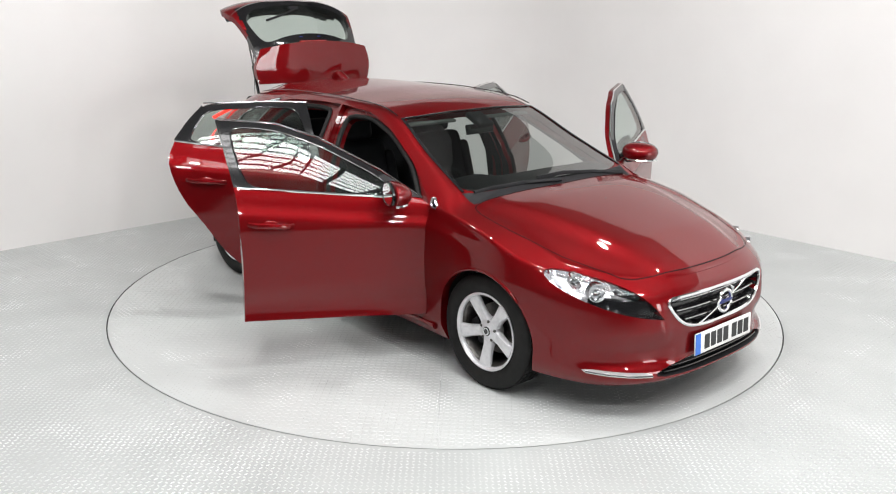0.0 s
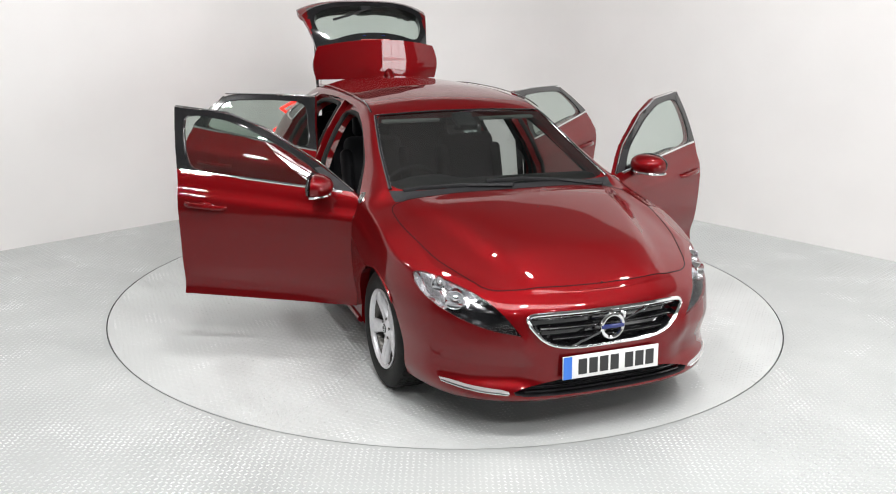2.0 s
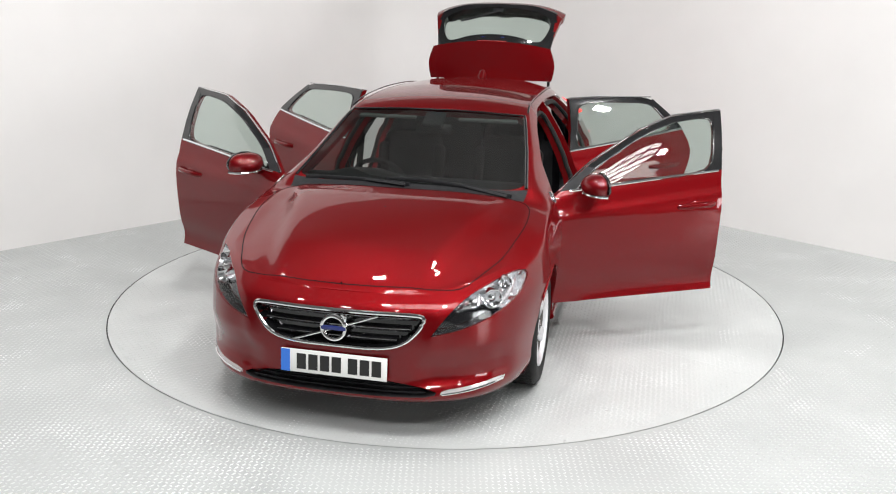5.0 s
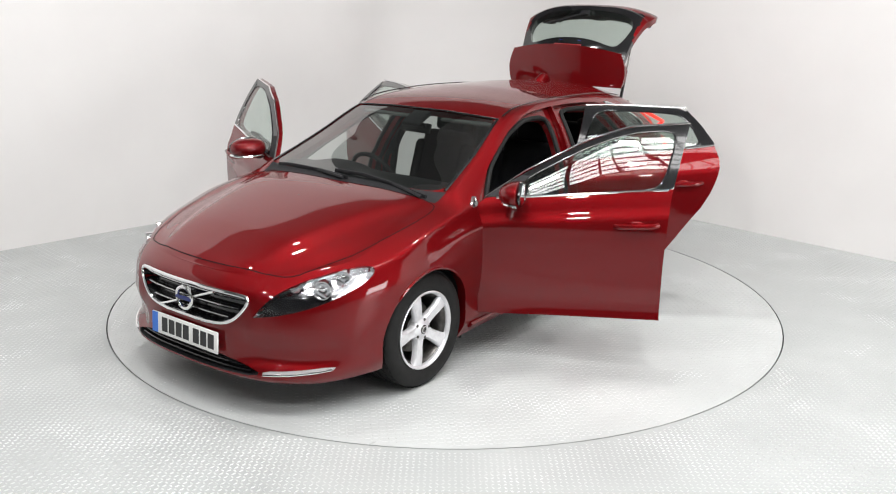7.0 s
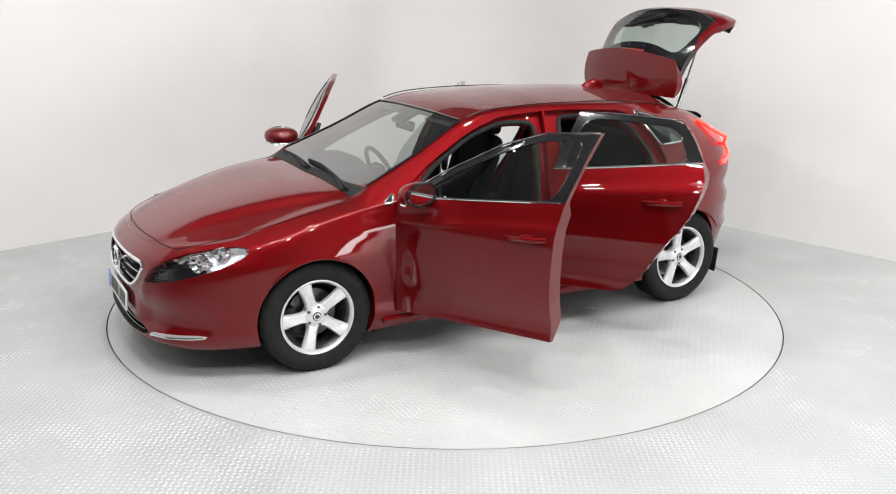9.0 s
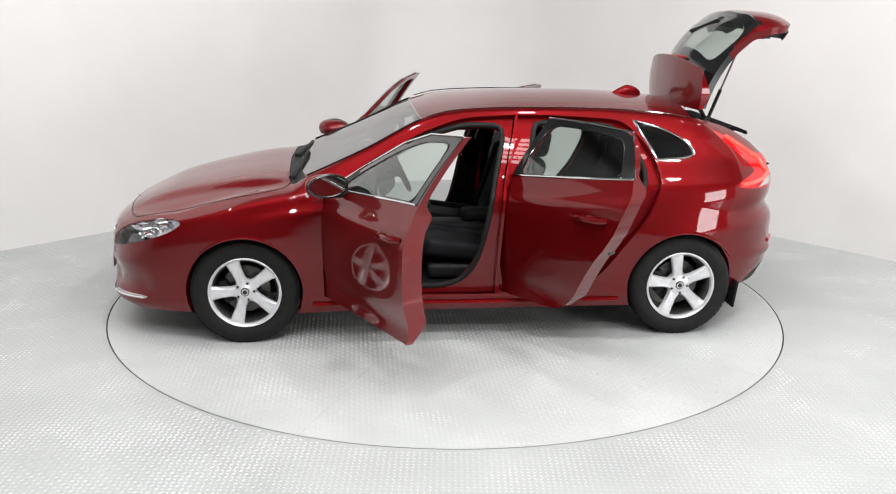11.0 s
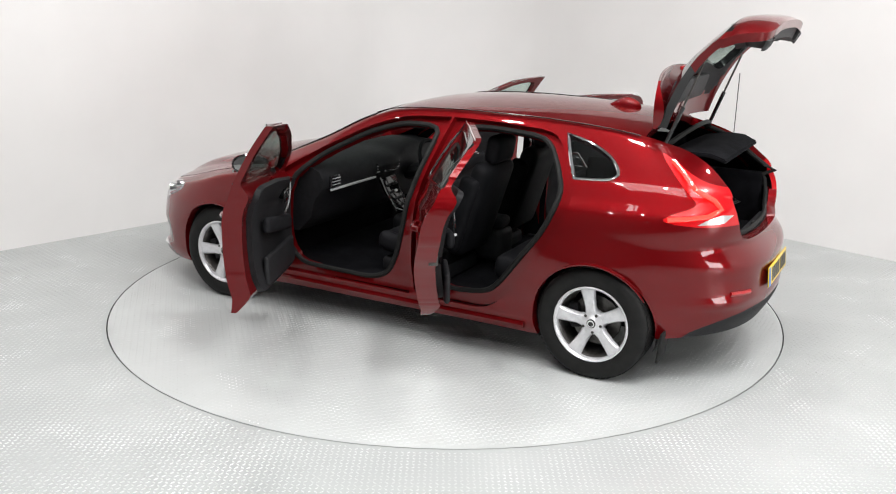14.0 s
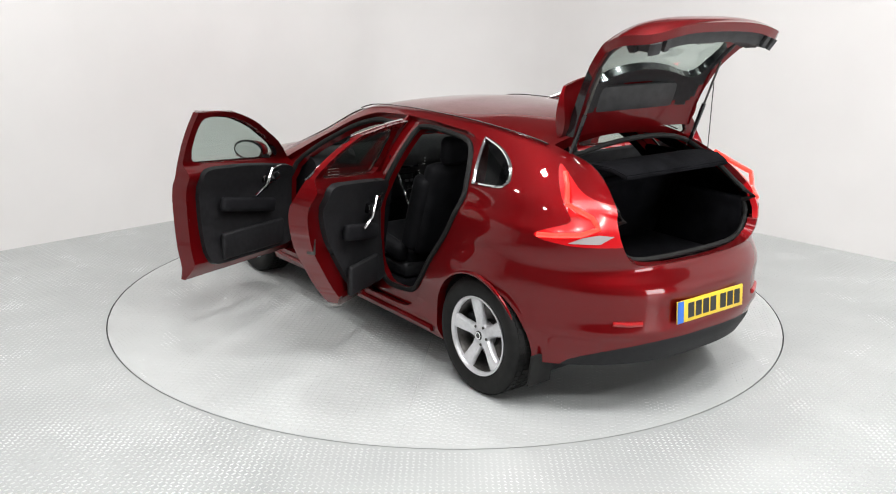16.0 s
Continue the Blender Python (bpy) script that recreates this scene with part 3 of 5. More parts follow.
OPENING = rounded([(-0.05, 0.785), (0.40, 0.79), (0.485, 0.815), (0.535, 0.90), (0.548, 0.99), (0.505, 1.12), (0.455, 1.245), (0.48, 1.285), (0.50, 1.42), (-0.05, 1.43)], 2, (0, 8, 9))
GATE = rounded([(-0.05, 0.79), (0.40, 0.795), (0.50, 0.82), (0.545, 0.90), (0.545, 1.0), (0.508, 1.12), (0.465, 1.245), (0.46, 1.30), (0.465, 1.42), (-0.05, 1.43)], 2, (0, 8, 9))
GATE_GLASS = rounded([(-0.05, 1.05), (0.36, 1.06), (0.455, 1.10), (0.43, 1.20), (0.36, 1.265), (0.15, 1.27), (-0.05, 1.27)], 2, (0, 6))
LAMP_R = rounded([(-1.54, 1.248), (-1.61, 1.218), (-1.80, 1.11), (-2.2, 1.02), (-2.2, 0.90), (-1.85, 0.897), (-1.635, 0.925), (-1.70, 0.965), (-1.80, 1.0), (-1.785, 1.03), (-1.67, 1.13)], 2)
DIFFUSER = rounded([(-0.05, 0.43), (0.36, 0.42), (0.56, 0.385), (0.68, 0.33), (0.715, 0.27), (0.715, 0.1), (-0.05, 0.1)], 1, (0, 5, 6))

half = body_half()
for x in (1.3235, -1.3235):
    knife(half, wheel_outline(x), 0, 2, lambda c: c.y > 0.4)
for o in (DOOR_F, DOOR_R, WIN_F, WIN_R, QUARTER, TRIANGLE):
    knife(half, o, 0, 2, lambda c: c.y > 0.4)
for o in (LAMP_F, GRILLE, LOW_GRILLE, STRIP):
    knife(half, o, 1, 2, lambda c: c.x > 1.5)
for o in (BONNET, SCREEN, COWL):
    knife(half, o, 0, 1, lambda c: c.z > 0.6 and c.x > 0.1)
for o in (OPENING, GATE, GATE_GLASS, DIFFUSER):
    knife(half, o, 1, 2, lambda c: c.x < -1.38)
knife(half, [(-1.44, -0.1), (-1.44, 0.9), (-3, 0.9), (-3, -0.1)], 0, 1, lambda c: c.z > 1.2)
knife(half, LAMP_R, 0, 2, lambda c: c.x < -1.4)
bmesh.ops.remove_doubles(half, verts=half.verts, dist=0.0012)
bmesh.ops.dissolve_degenerate(half, edges=half.edges, dist=1e-4)
panels = {}
for f in half.faces:
    c = f.calc_center_median()
    xz, yz, xy = (c.x, c.z), (c.y, c.z), (c.x, c.y)
    kind = "body"
    if c.y > 0.4 and (inside(xz, wheel_outline(1.3235)) or inside(xz, wheel_outline(-1.3235))):
        kind = "cut"
    elif c.y > 0.4 and inside(xz, DOOR_F):
        kind = "win_f" if inside(xz, WIN_F) else "door_f"
    elif c.y > 0.4 and inside(xz, DOOR_R):
        kind = "win_r" if inside(xz, WIN_R) else "door_r"
    elif c.y > 0.4 and inside(xz, QUARTER):
        kind = "quarter"
    elif c.y > 0.4 and inside(xz, TRIANGLE):
        kind = "triangle"
    elif c.x > 1.5 and inside(yz, LAMP_F):
        kind = "lamp_f"
    elif c.x > 1.5 and inside(yz, GRILLE):
        kind = "grille"
    elif c.x > 1.5 and inside(yz, LOW_GRILLE):
        kind = "low_grille"
    elif c.x > 1.5 and inside(yz, STRIP):
        kind = "strip"
    elif c.z > 0.6 and c.x > 0.1 and inside(xy, BONNET):
        kind = "bonnet"
    elif c.z > 0.6 and c.x > 0.1 and inside(xy, SCREEN):
        kind = "screen"
    elif c.z > 0.6 and c.x > 0.1 and inside(xy, COWL):
        kind = "cowl"
    elif c.x < -1.44 and inside(yz, OPENING):
        kind = "opening"
    elif c.x < -1.4 and inside(xz, LAMP_R) and c.y > 0.3:
        kind = "lamp_r"
    elif c.x < -1.38 and inside(yz, DIFFUSER):
        kind = "diffuser"
    panels.setdefault(kind, []).append(f)
    if c.x < -1.44 and inside(yz, GATE):
        panels.setdefault("gate_glass" if inside(yz, GATE_GLASS) and c.x < -1.6 else "gate", []).append(f)

car = tagged(new("car"), "dark red five-door hatchback with all doors and tailgate open", "car")


def skin(kind, depth=0.0, mirror=None, rim=0):
    """The panel's mesh: both halves, or one side."""
    bm = extract(half, panels[kind], bool(mirror))
    if mirror is None:
        full = both(bm)
        bm.free()
        bm = full
    return shell(bm, depth, rim) if depth else bm


part("body", skin("body", 0.05), [RED, FABRIC], car)


def side_y(x, z):
    """Half width of the body's side at x, z."""
    zb = float(z_belt(x))
    if z <= zb:
        return side_point(("s", x), z)[1]
    yb, yr, zr = side_point(("s", x), zb)[1], float(y_rail(x)), float(z_rail(x))
    t = min(1.0, (z - zb) / max(zr - zb, 1e-3))
    return yb + (yr - yb) * t + 0.016 * math.sin(math.pi * t)


def end_x(y, z, kind="f"):
    """Where the front or rear end stands at y, z."""
    lo, hi = 0.0, math.pi / 2
    for _ in range(40):
        mid = (lo + hi) / 2
        if side_point((kind, mid), z)[1] < abs(y):
            lo = mid
        else:
            hi = mid
    return side_point((kind, lo), z)[0]


def rear_y(x, z):
    """Half width of the rear corner at x, z."""
    if z > float(z_belt(x)):
        return side_y(x, z)
    lo, hi = 0.0, math.pi / 2
    for _ in range(40):
        mid = (lo + hi) / 2
        if side_point(("r", mid), z)[0] < x:
            lo = mid
        else:
            hi = mid
    return side_point(("r", lo), z)[1]


def front_y(x, z):
    """Half width of the front corner at x, z."""
    lo, hi = 0.0, math.pi / 2
    for _ in range(40):
        mid = (lo + hi) / 2
        if side_point(("f", mid), z)[0] > x:
            lo = mid
        else:
            hi = mid
    return side_point(("f", lo), z)[1]


def flank_y(x, z):
    """Half width of the body at x, z, corners included."""
    return front_y(x, z) if x > XF else rear_y(x, z) if x < XR else side_y(x, z)


def resample(pts, step, closed=False):
    pts = [Vector(p) for p in pts]
    if closed:
        pts = pts + [pts[0]]
    out = []
    for a, b in zip(pts, pts[1:]):
        n = max(1, int((b - a).length / step + 0.5))
        out += [a.lerp(b, k / n) for k in range(n)]
    return out if closed else out + [pts[-1]]


def side_line(pts, out=0.0, mirror=False, closed=False, step=0.03):
    """Points x, z laid on the body's side."""
    k = -1 if mirror else 1
    return [Vector((p.x, k * (side_y(p.x, p.y) + out), p.y)) for p in resample(pts, step, closed)]


def front_line(pts, out=0.0, closed=False, step=0.02, kind="f"):
    k = 1 if kind == "f" else -1
    return [Vector((end_x(p.x, p.y, kind) + k * out, p.x, p.y)) for p in resample(pts, step, closed)]


def shrink(bm, amount):
    """Draws the free edge in by a hair, for the shut lines."""
    bm.normal_update()
    moves = []
    for v in bm.verts:
        if v.is_boundary:
            d = Vector((0, 0, 0))
            for f in v.link_faces:
                d += f.calc_center_median() - v.co
            if d.length > 0:
                moves.append((v, d.normalized() * amount))
    for v, d in moves:
        v.co += d
    return bm


part("bonnet", shell(shrink(skin("bonnet"), 0.002), 0.02), [RED, TRIM], car)


def shut_line(kind, half_gap, lift):
    """The dark joint round a panel, as a narrow strip on its edge."""
    src, out = skin(kind), bmesh.new()
    nrm = soft_normals(src)
    for e in src.edges:
        if e.is_boundary:
            a, b = e.verts
            s_ = (b.co - a.co).normalized().cross((nrm[a] + nrm[b]).normalized()) * half_gap
            along_e = (b.co - a.co).normalized() * half_gap * 0.6
            p, q = a.co + nrm[a] * lift - along_e, b.co + nrm[b] * lift + along_e
            low = (nrm[a] + nrm[b]).normalized() * 0.004
            top = [out.verts.new(v) for v in (p - s_, q - s_, q + s_, p + s_)]
            bot = [out.verts.new(v.co - low) for v in top]
            out.faces.new(top)
            for k in range(4):
                out.faces.new((top[k], top[(k + 1) % 4], bot[(k + 1) % 4], bot[k]))
    src.free()
    return out


part("bonnet_joint", shut_line("bonnet", 0.0026, 0.0012), GAP_BLACK, car, "dark joint round the bonnet", smooth=False)
part("windscreen", skin("screen"), SCREEN_GLASS, car)
part("cowl", shell(skin("cowl"), 0.02), [TRIM, TRIM], car, "matt black plastic scuttle panel")
part("diffuser", skin("diffuser", 0.02), [TRIM, TRIM], car, "grained black plastic lower bumper")

# screen surround, roof ditches, nozzles, wipers, fin
bm = bmesh.new()


def top_z(x, y):
    zc, yr, zr = float(z_mid(x)), float(y_rail(x)), float(z_rail(x))
    return zc - (zc - zr) * (abs(y) / yr) ** 2.1


edge = [Vector((x, y, 0)) for x, y in ((0.955, 0.690), (0.78, 0.662), (0.60, 0.632), (0.42, 0.595), (0.272, 0.562), (0.285, 0.40), (0.29, 0.2), (0.295, 0.0))]
edge = edge + [Vector((p.x, -p.y, 0)) for p in edge[-2::-1]]
tube(bm, [(p.x, p.y, top_z(p.x, p.y) + 0.003) for p in resample(edge, 0.04)], 0.010, 6, 0.5)
part("screen_seal", bm, BLACK_GLOSS, car)
for y in (-0.28, 0.0, 0.28):
    bm = bmesh.new()
    box(bm, (1.39, y, 0.925 - 0.06 * (y / 0.8) ** 2 + 0.006), (0.03, 0.018, 0.012), bevel=0.004)
    part("washer_nozzle", bm, TRIM, car)
for pts in ([(1.035, 0.62, 0.955), (1.0, 0.35, 0.985), (0.985, 0.10, 1.005), (0.98, -0.12, 1.0)], [(1.035, 0.03, 0.985), (1.0, -0.25, 0.99), (0.975, -0.5, 0.985), (0.97, -0.62, 0.975)]):
    bm = bmesh.new()
    tube(bm, resample(pts, 0.05), 0.008, 6, 1.6)
    tube(bm, [(pts[0][0] + 0.02, pts[0][1] - 0.02, pts[0][2]), pts[1]], 0.011, 6)
    part("wiper", bm, TRIM, car, "black flat-blade windscreen wiper")
bm = bmesh.new()
bmesh.ops.create_uvsphere(bm, u_segments=16, v_segments=10, radius=1.0, matrix=Matrix.Translation((-1.15, 0, 1.402)) @ pose(0, 0, 0, 0, -4, 0) @ Matrix.Diagonal((0.105, 0.034, 0.058, 1)))
for v in bm.verts:
    if v.co.x > -1.15:
        v.co.z -= 0.30 * (v.co.x + 1.15) * max(0.0, (v.co.z - 1.39) / 0.05)
part("antenna_fin", bm, RED, car)
for side in (1, -1):
    bm = bmesh.new()
    xs = np.linspace(0.24, -1.42, 30)
    tube(bm, [(x, side * (float(y_rail(x)) - 0.01), float(z_rail(x)) + 0.012) for x in xs], 0.006, 6, 0.6)
    part("roof_ditch", bm, BLACK_GLOSS, car)

# wheels
def wheel():
    w = new("wheel")
    w.parent = car
    bm = bmesh.new()
    prof = [(0.205, -0.085), (0.225, -0.098), (0.262, -0.107), (0.292, -0.103), (0.308, -0.09), (0.3155, -0.075), (0.3165, -0.04), (0.3165, 0.04), (0.3155, 0.075), (0.308, 0.09), (0.292, 0.103), (0.262, 0.107), (0.225, 0.098), (0.205, 0.085)]
    lathe(bm, prof, 72)
    part("tyre", bm, RUBBER, w, sharp=60)
    bm = bmesh.new()   # tread blocks
    for k in range(60):
        a = k * math.tau / 60
        for y0, sk in ((-0.064, 0.5), (-0.024, 0.2), (0.024, -0.2), (0.064, -0.5)):
            box(bm, (0, 0, 0), (0.027, 0.030, 0.004), pose(0, 0, 0, 0, -math.degrees(a), 0) @ Matrix.Translation((0, y0, 0.3172)) @ pose(0, 0, 0, 0, 0, sk * 40))
    tagged(part("tread", bm, RUBBER, w, smooth=False), kind="stuff")
    bm = bmesh.new()
    lathe(bm, [(0.1975, 0.072), (0.205, 0.086), (0.2125, 0.091), (0.2145, 0.098), (0.209, 0.1005), (0.200, 0.094), (0.1955, 0.080), (0.1955, 0.072), (0.1975, 0.072)], 64)
    part("rim_lip", bm, ALLOY, w)
    # barrel in darker metal than the lip and spokes
    bm = bmesh.new()
    lathe(bm, [(0.190, -0.08), (0.190, 0.060), (0.1970, 0.074), (0.1940, 0.074), (0.182, 0.058), (0.176, -0.08), (0.190, -0.08)], 64)
    part("rim_barrel", bm, STEEL, w, "dark grey rim barrel")
    bm = bmesh.new()   # hub and five spokes
    lathe(bm, [(0.0001, 0.082), (0.030, 0.082), (0.034, 0.078), (0.062, 0.070), (0.069, 0.058), (0.069, 0.02), (0.0001, 0.02)], 40)
    part("hub", bm, ALLOY, w)
    for k in range(5):
        bm = bmesh.new()
        secs = [(0.050, 0.036, 0.070, 0.04), (0.085, 0.030, 0.075, 0.032), (0.140, 0.034, 0.085, 0.028), (0.182, 0.040, 0.089, 0.026), (0.203, 0.047, 0.087, 0.026)]
        rows = []
        for r, hw, y, d in secs:
            rows.append([bm.verts.new(p) for p in ((-hw, y - d, r), (-hw, y - 0.010, r), (-hw * 0.72, y, r), (0, y - 0.003, r), (hw * 0.72, y, r), (hw, y - 0.010, r), (hw, y - d, r))])
        for a, b in zip(rows, rows[1:]):
            for q in range(7):
                bm.faces.new((a[q], a[(q + 1) % 7], b[(q + 1) % 7], b[q]))
        bmesh.ops.recalc_face_normals(bm, faces=bm.faces)
        part("spoke", bm, ALLOY, w, m=pose(0, 0, 0, 0, 72 * k, 0), sharp=50)
        bm = bmesh.new()
        lathe(bm, [(0.0001, 0.012), (0.008, 0.012), (0.010, 0.0), (0.010, -0.01)], 8)
        part("wheel_bolt", bm, STEEL, w, m=pose(0, 0, 0, 0, 72 * k + 36, 0) @ Matrix.Translation((0, 0.064, 0.052)))
    bm = bmesh.new()
    lathe(bm, [(0.0001, 0.003), (0.024, 0.003), (0.027, 0.0)], 24)
    part("centre_cap", bm, BLACK_GLOSS, w, m=Matrix.Translation((0, 0.081, 0)))
    bm = bmesh.new()
    lathe(bm, [(0.014, 0.0), (0.014, 0.004), (0.020, 0.004), (0.020, 0.0)], 24)
    part("cap_ring", bm, CHROME, w, m=Matrix.Translation((0, 0.083, 0)))
    bm = bmesh.new()
    lathe(bm, [(0.0001, 0.02), (0.07, 0.02), (0.075, 0.0), (0.14, 0.0), (0.14, -0.022), (0.0001, -0.022)], 48)
    part("brake_disc", bm, STEEL, w)
    bm = bmesh.new()
    box(bm, (0.115, 0.0, 0.03), (0.06, 0.07, 0.14), bevel=0.012)
    part("brake_caliper", bm, TRIM, w)
    return w


first = wheel()
WHEELS = [(1.3235, 0.764, 0), (-1.3235, 0.768, 0), (1.3235, -0.764, 180), (-1.3235, -0.768, 180)]
first.matrix_basis = pose(WHEELS[0][0], WHEELS[0][1], 0.3165, 0, 20, 0)
for (x, y, a), spin in zip(WHEELS[1:], (9, 33, 50)):
    copy_thing(first, pose(x, y, 0.3165, 0, 0, a) @ pose(0, 0, 0, 0, spin, 0))
for x in (1.3235, -1.3235):
    for side in (1, -1):
        bm = bmesh.new()
        arc = [(x + 0.345 * math.cos(a), 0.318 + 0.345 * math.sin(a)) for a in np.linspace(radians(-25), radians(205), 28)]
        va = [bm.verts.new((px, side * 0.42, pz)) for px, pz in arc]
        vb = [bm.verts.new((px, side * (flank_y(px, pz) - 0.012), pz)) for px, pz in arc]
        for k in range(len(arc) - 1):
            bm.faces.new((va[k], va[k + 1], vb[k + 1], vb[k]))
        bm.faces.new(va)
        part("wheel_arch_liner", bm, TRIM, car)
        bm = bmesh.new()
        sx = x - 0.375 if x < 0 else x - 0.365
        box(bm, (sx, side * 0.755, 0.24), (0.014, 0.15, 0.17), pose(0, 0, 0, 0, -6, 0), bevel=0.005)
        part("mudflap", bm, RUBBER, car)
bm = bmesh.new()
box(bm, (0.0, 0, 0.215), (2.0, 1.56, 0.05), bevel=0.02)
box(bm, (1.45, 0, 0.24), (1.2, 0.95, 0.06), bevel=0.02)
box(bm, (-1.45, 0, 0.37), (1.0, 0.95, 0.06), bevel=0.02)
part("underbody", bm, TRIM, car)
for side in (1, -1):
    bm = bmesh.new()
    tube(bm, side_line([(0.93, 0.235), (0.4, 0.232), (-0.4, 0.232), (-0.93, 0.238)], 0.0, side < 0, step=0.1), 0.022, 8, 0.9)
    part("sill_trim", bm, RED, car)

# rolled lips of the wheel arches
for side in (1, -1):
    for x in (1.3235, -1.3235):
        bm = bmesh.new()
        arc = [(x + 0.346 * math.cos(a), 0.318 + 0.346 * math.sin(a)) for a in np.linspace(radians(42), radians(148), 26)]
        line = side_line(arc, -0.008, side < 0, step=0.03)
        tube(bm, line, [0.002 + 0.009 * math.sin(math.pi * k / (len(line) - 1)) ** 0.5 for k in range(len(line))], 8, 1.0)
        part("arch_lip", bm, RED, car)

# doors
WINDOW_BASE = {"f": [(0.735, 0.948), (0.3, 0.976), (-0.19, 1.008)], "r": [(-0.232, 1.008), (-0.6, 1.040), (-1.125, 1.092)]}
WINDOW_TOP = {"f": [(0.80, 0.952), (0.58, 1.088), (0.25, 1.250), (0.02, 1.318), (-0.286, 1.337)], "r": [(-0.321, 1.337), (-0.55, 1.334), (-0.965, 1.308)]}
APERTURE = {"f": rounded([(0.74, 0.90), (0.76, 0.55), (0.74, 0.40), (0.66, 0.335), (0.14, 0.325), (0.02, 0.37), (-0.06, 0.50), (-0.11, 0.70), (-0.155, 0.95), (-0.235, 1.27), (0.02, 1.275), (0.25, 1.21), (0.55, 1.055)], 2),
            "r": rounded([(-0.33, 0.42), (-0.345, 0.90), (-0.41, 1.27), (-0.46, 1.288), (-0.6, 1.29), (-0.92, 1.265), (-1.03, 1.13), (-1.09, 0.99), (-1.01, 0.79), (-0.88, 0.62), (-0.755, 0.45), (-0.66, 0.37), (-0.40, 0.345)], 2)}
TRIM_LINE = {"f": [(0.80, 0.90), (0.80, 0.40), (0.72, 0.36), (-0.02, 0.36), (-0.07, 0.42), (-0.10, 0.70), (-0.125, 0.985), (0.3, 0.965)],
             "r": [(-0.265, 0.985), (-0.25, 0.42), (-0.30, 0.37), (-0.60, 0.37), (-0.69, 0.43), (-0.83, 0.62), (-0.98, 0.80), (-1.06, 1.0), (-1.05, 1.07), (-0.6, 1.025)]}
HINGE = {"f": (0.845, 0.855, 65), "r": (-0.235, 0.855, 58)}


def side_patch(poly, inset, mirror, step=0.05):
    """A filled piece of the side inside the outline, set in from the skin."""
    bm = bmesh.new()
    lo, hi = [min(p[a] for p in poly) for a in (0, 1)], [max(p[a] for p in poly) for a in (0, 1)]
    nx, nz = int((hi[0] - lo[0]) / step) + 2, int((hi[1] - lo[1]) / step) + 2
    vs = [[bm.verts.new((lo[0] + (hi[0] - lo[0]) * a / nx, 1, lo[1] + (hi[1] - lo[1]) * b / nz)) for b in range(nz + 1)] for a in range(nx + 1)]
    for a in range(nx):
        for b in range(nz):
            bm.faces.new((vs[a][b], vs[a][b + 1], vs[a + 1][b + 1], vs[a + 1][b]))
    knife(bm, poly, 0, 2, lambda c: True)
    bmesh.ops.delete(bm, geom=[f for f in bm.faces if not inside((f.calc_center_median().x, f.calc_center_median().z), poly)], context="FACES")
    for v in bm.verts:
        v.co.y = side_y(v.co.x, min(v.co.z, 0.93 + 0.0)) - inset if v.co.z < 0.93 else side_y(v.co.x, v.co.z) - inset
    if mirror:
        for v in bm.verts:
            v.co.y = -v.co.y
        bmesh.ops.reverse_faces(bm, faces=bm.faces)
    return bm


def door_shell(bm):
    """Door skin with a deep lower half and a slim window frame."""
    outer, edges = list(bm.faces), [e for e in bm.edges if e.is_boundary]
    pair = {}
    for v in list(bm.verts):
        t = max(0.0, min(1.0, (float(z_belt(v.co.x)) + 0.03 - v.co.z) / 0.09))
        d = 0.04 + 0.07 * t * t * (3 - 2 * t)
        d *= 0.30 + 0.70 * max(0.0, min(1.0, (v.co.z - 0.29) / 0.10))
        pair[v] = bm.verts.new(v.co - Vector((0, d if v.co.y > 0 else -d, 0)))
    for f in outer:
        bm.faces.new([pair[v] for v in f.verts][::-1])
    for e in edges:
        f = e.link_faces[0]
        a, b = e.verts
        vs = list(f.verts)
        if vs[(vs.index(a) + 1) % len(vs)] is not b:
            a, b = b, a
        bm.faces.new((b, a, pair[a], pair[b]))
    return bm


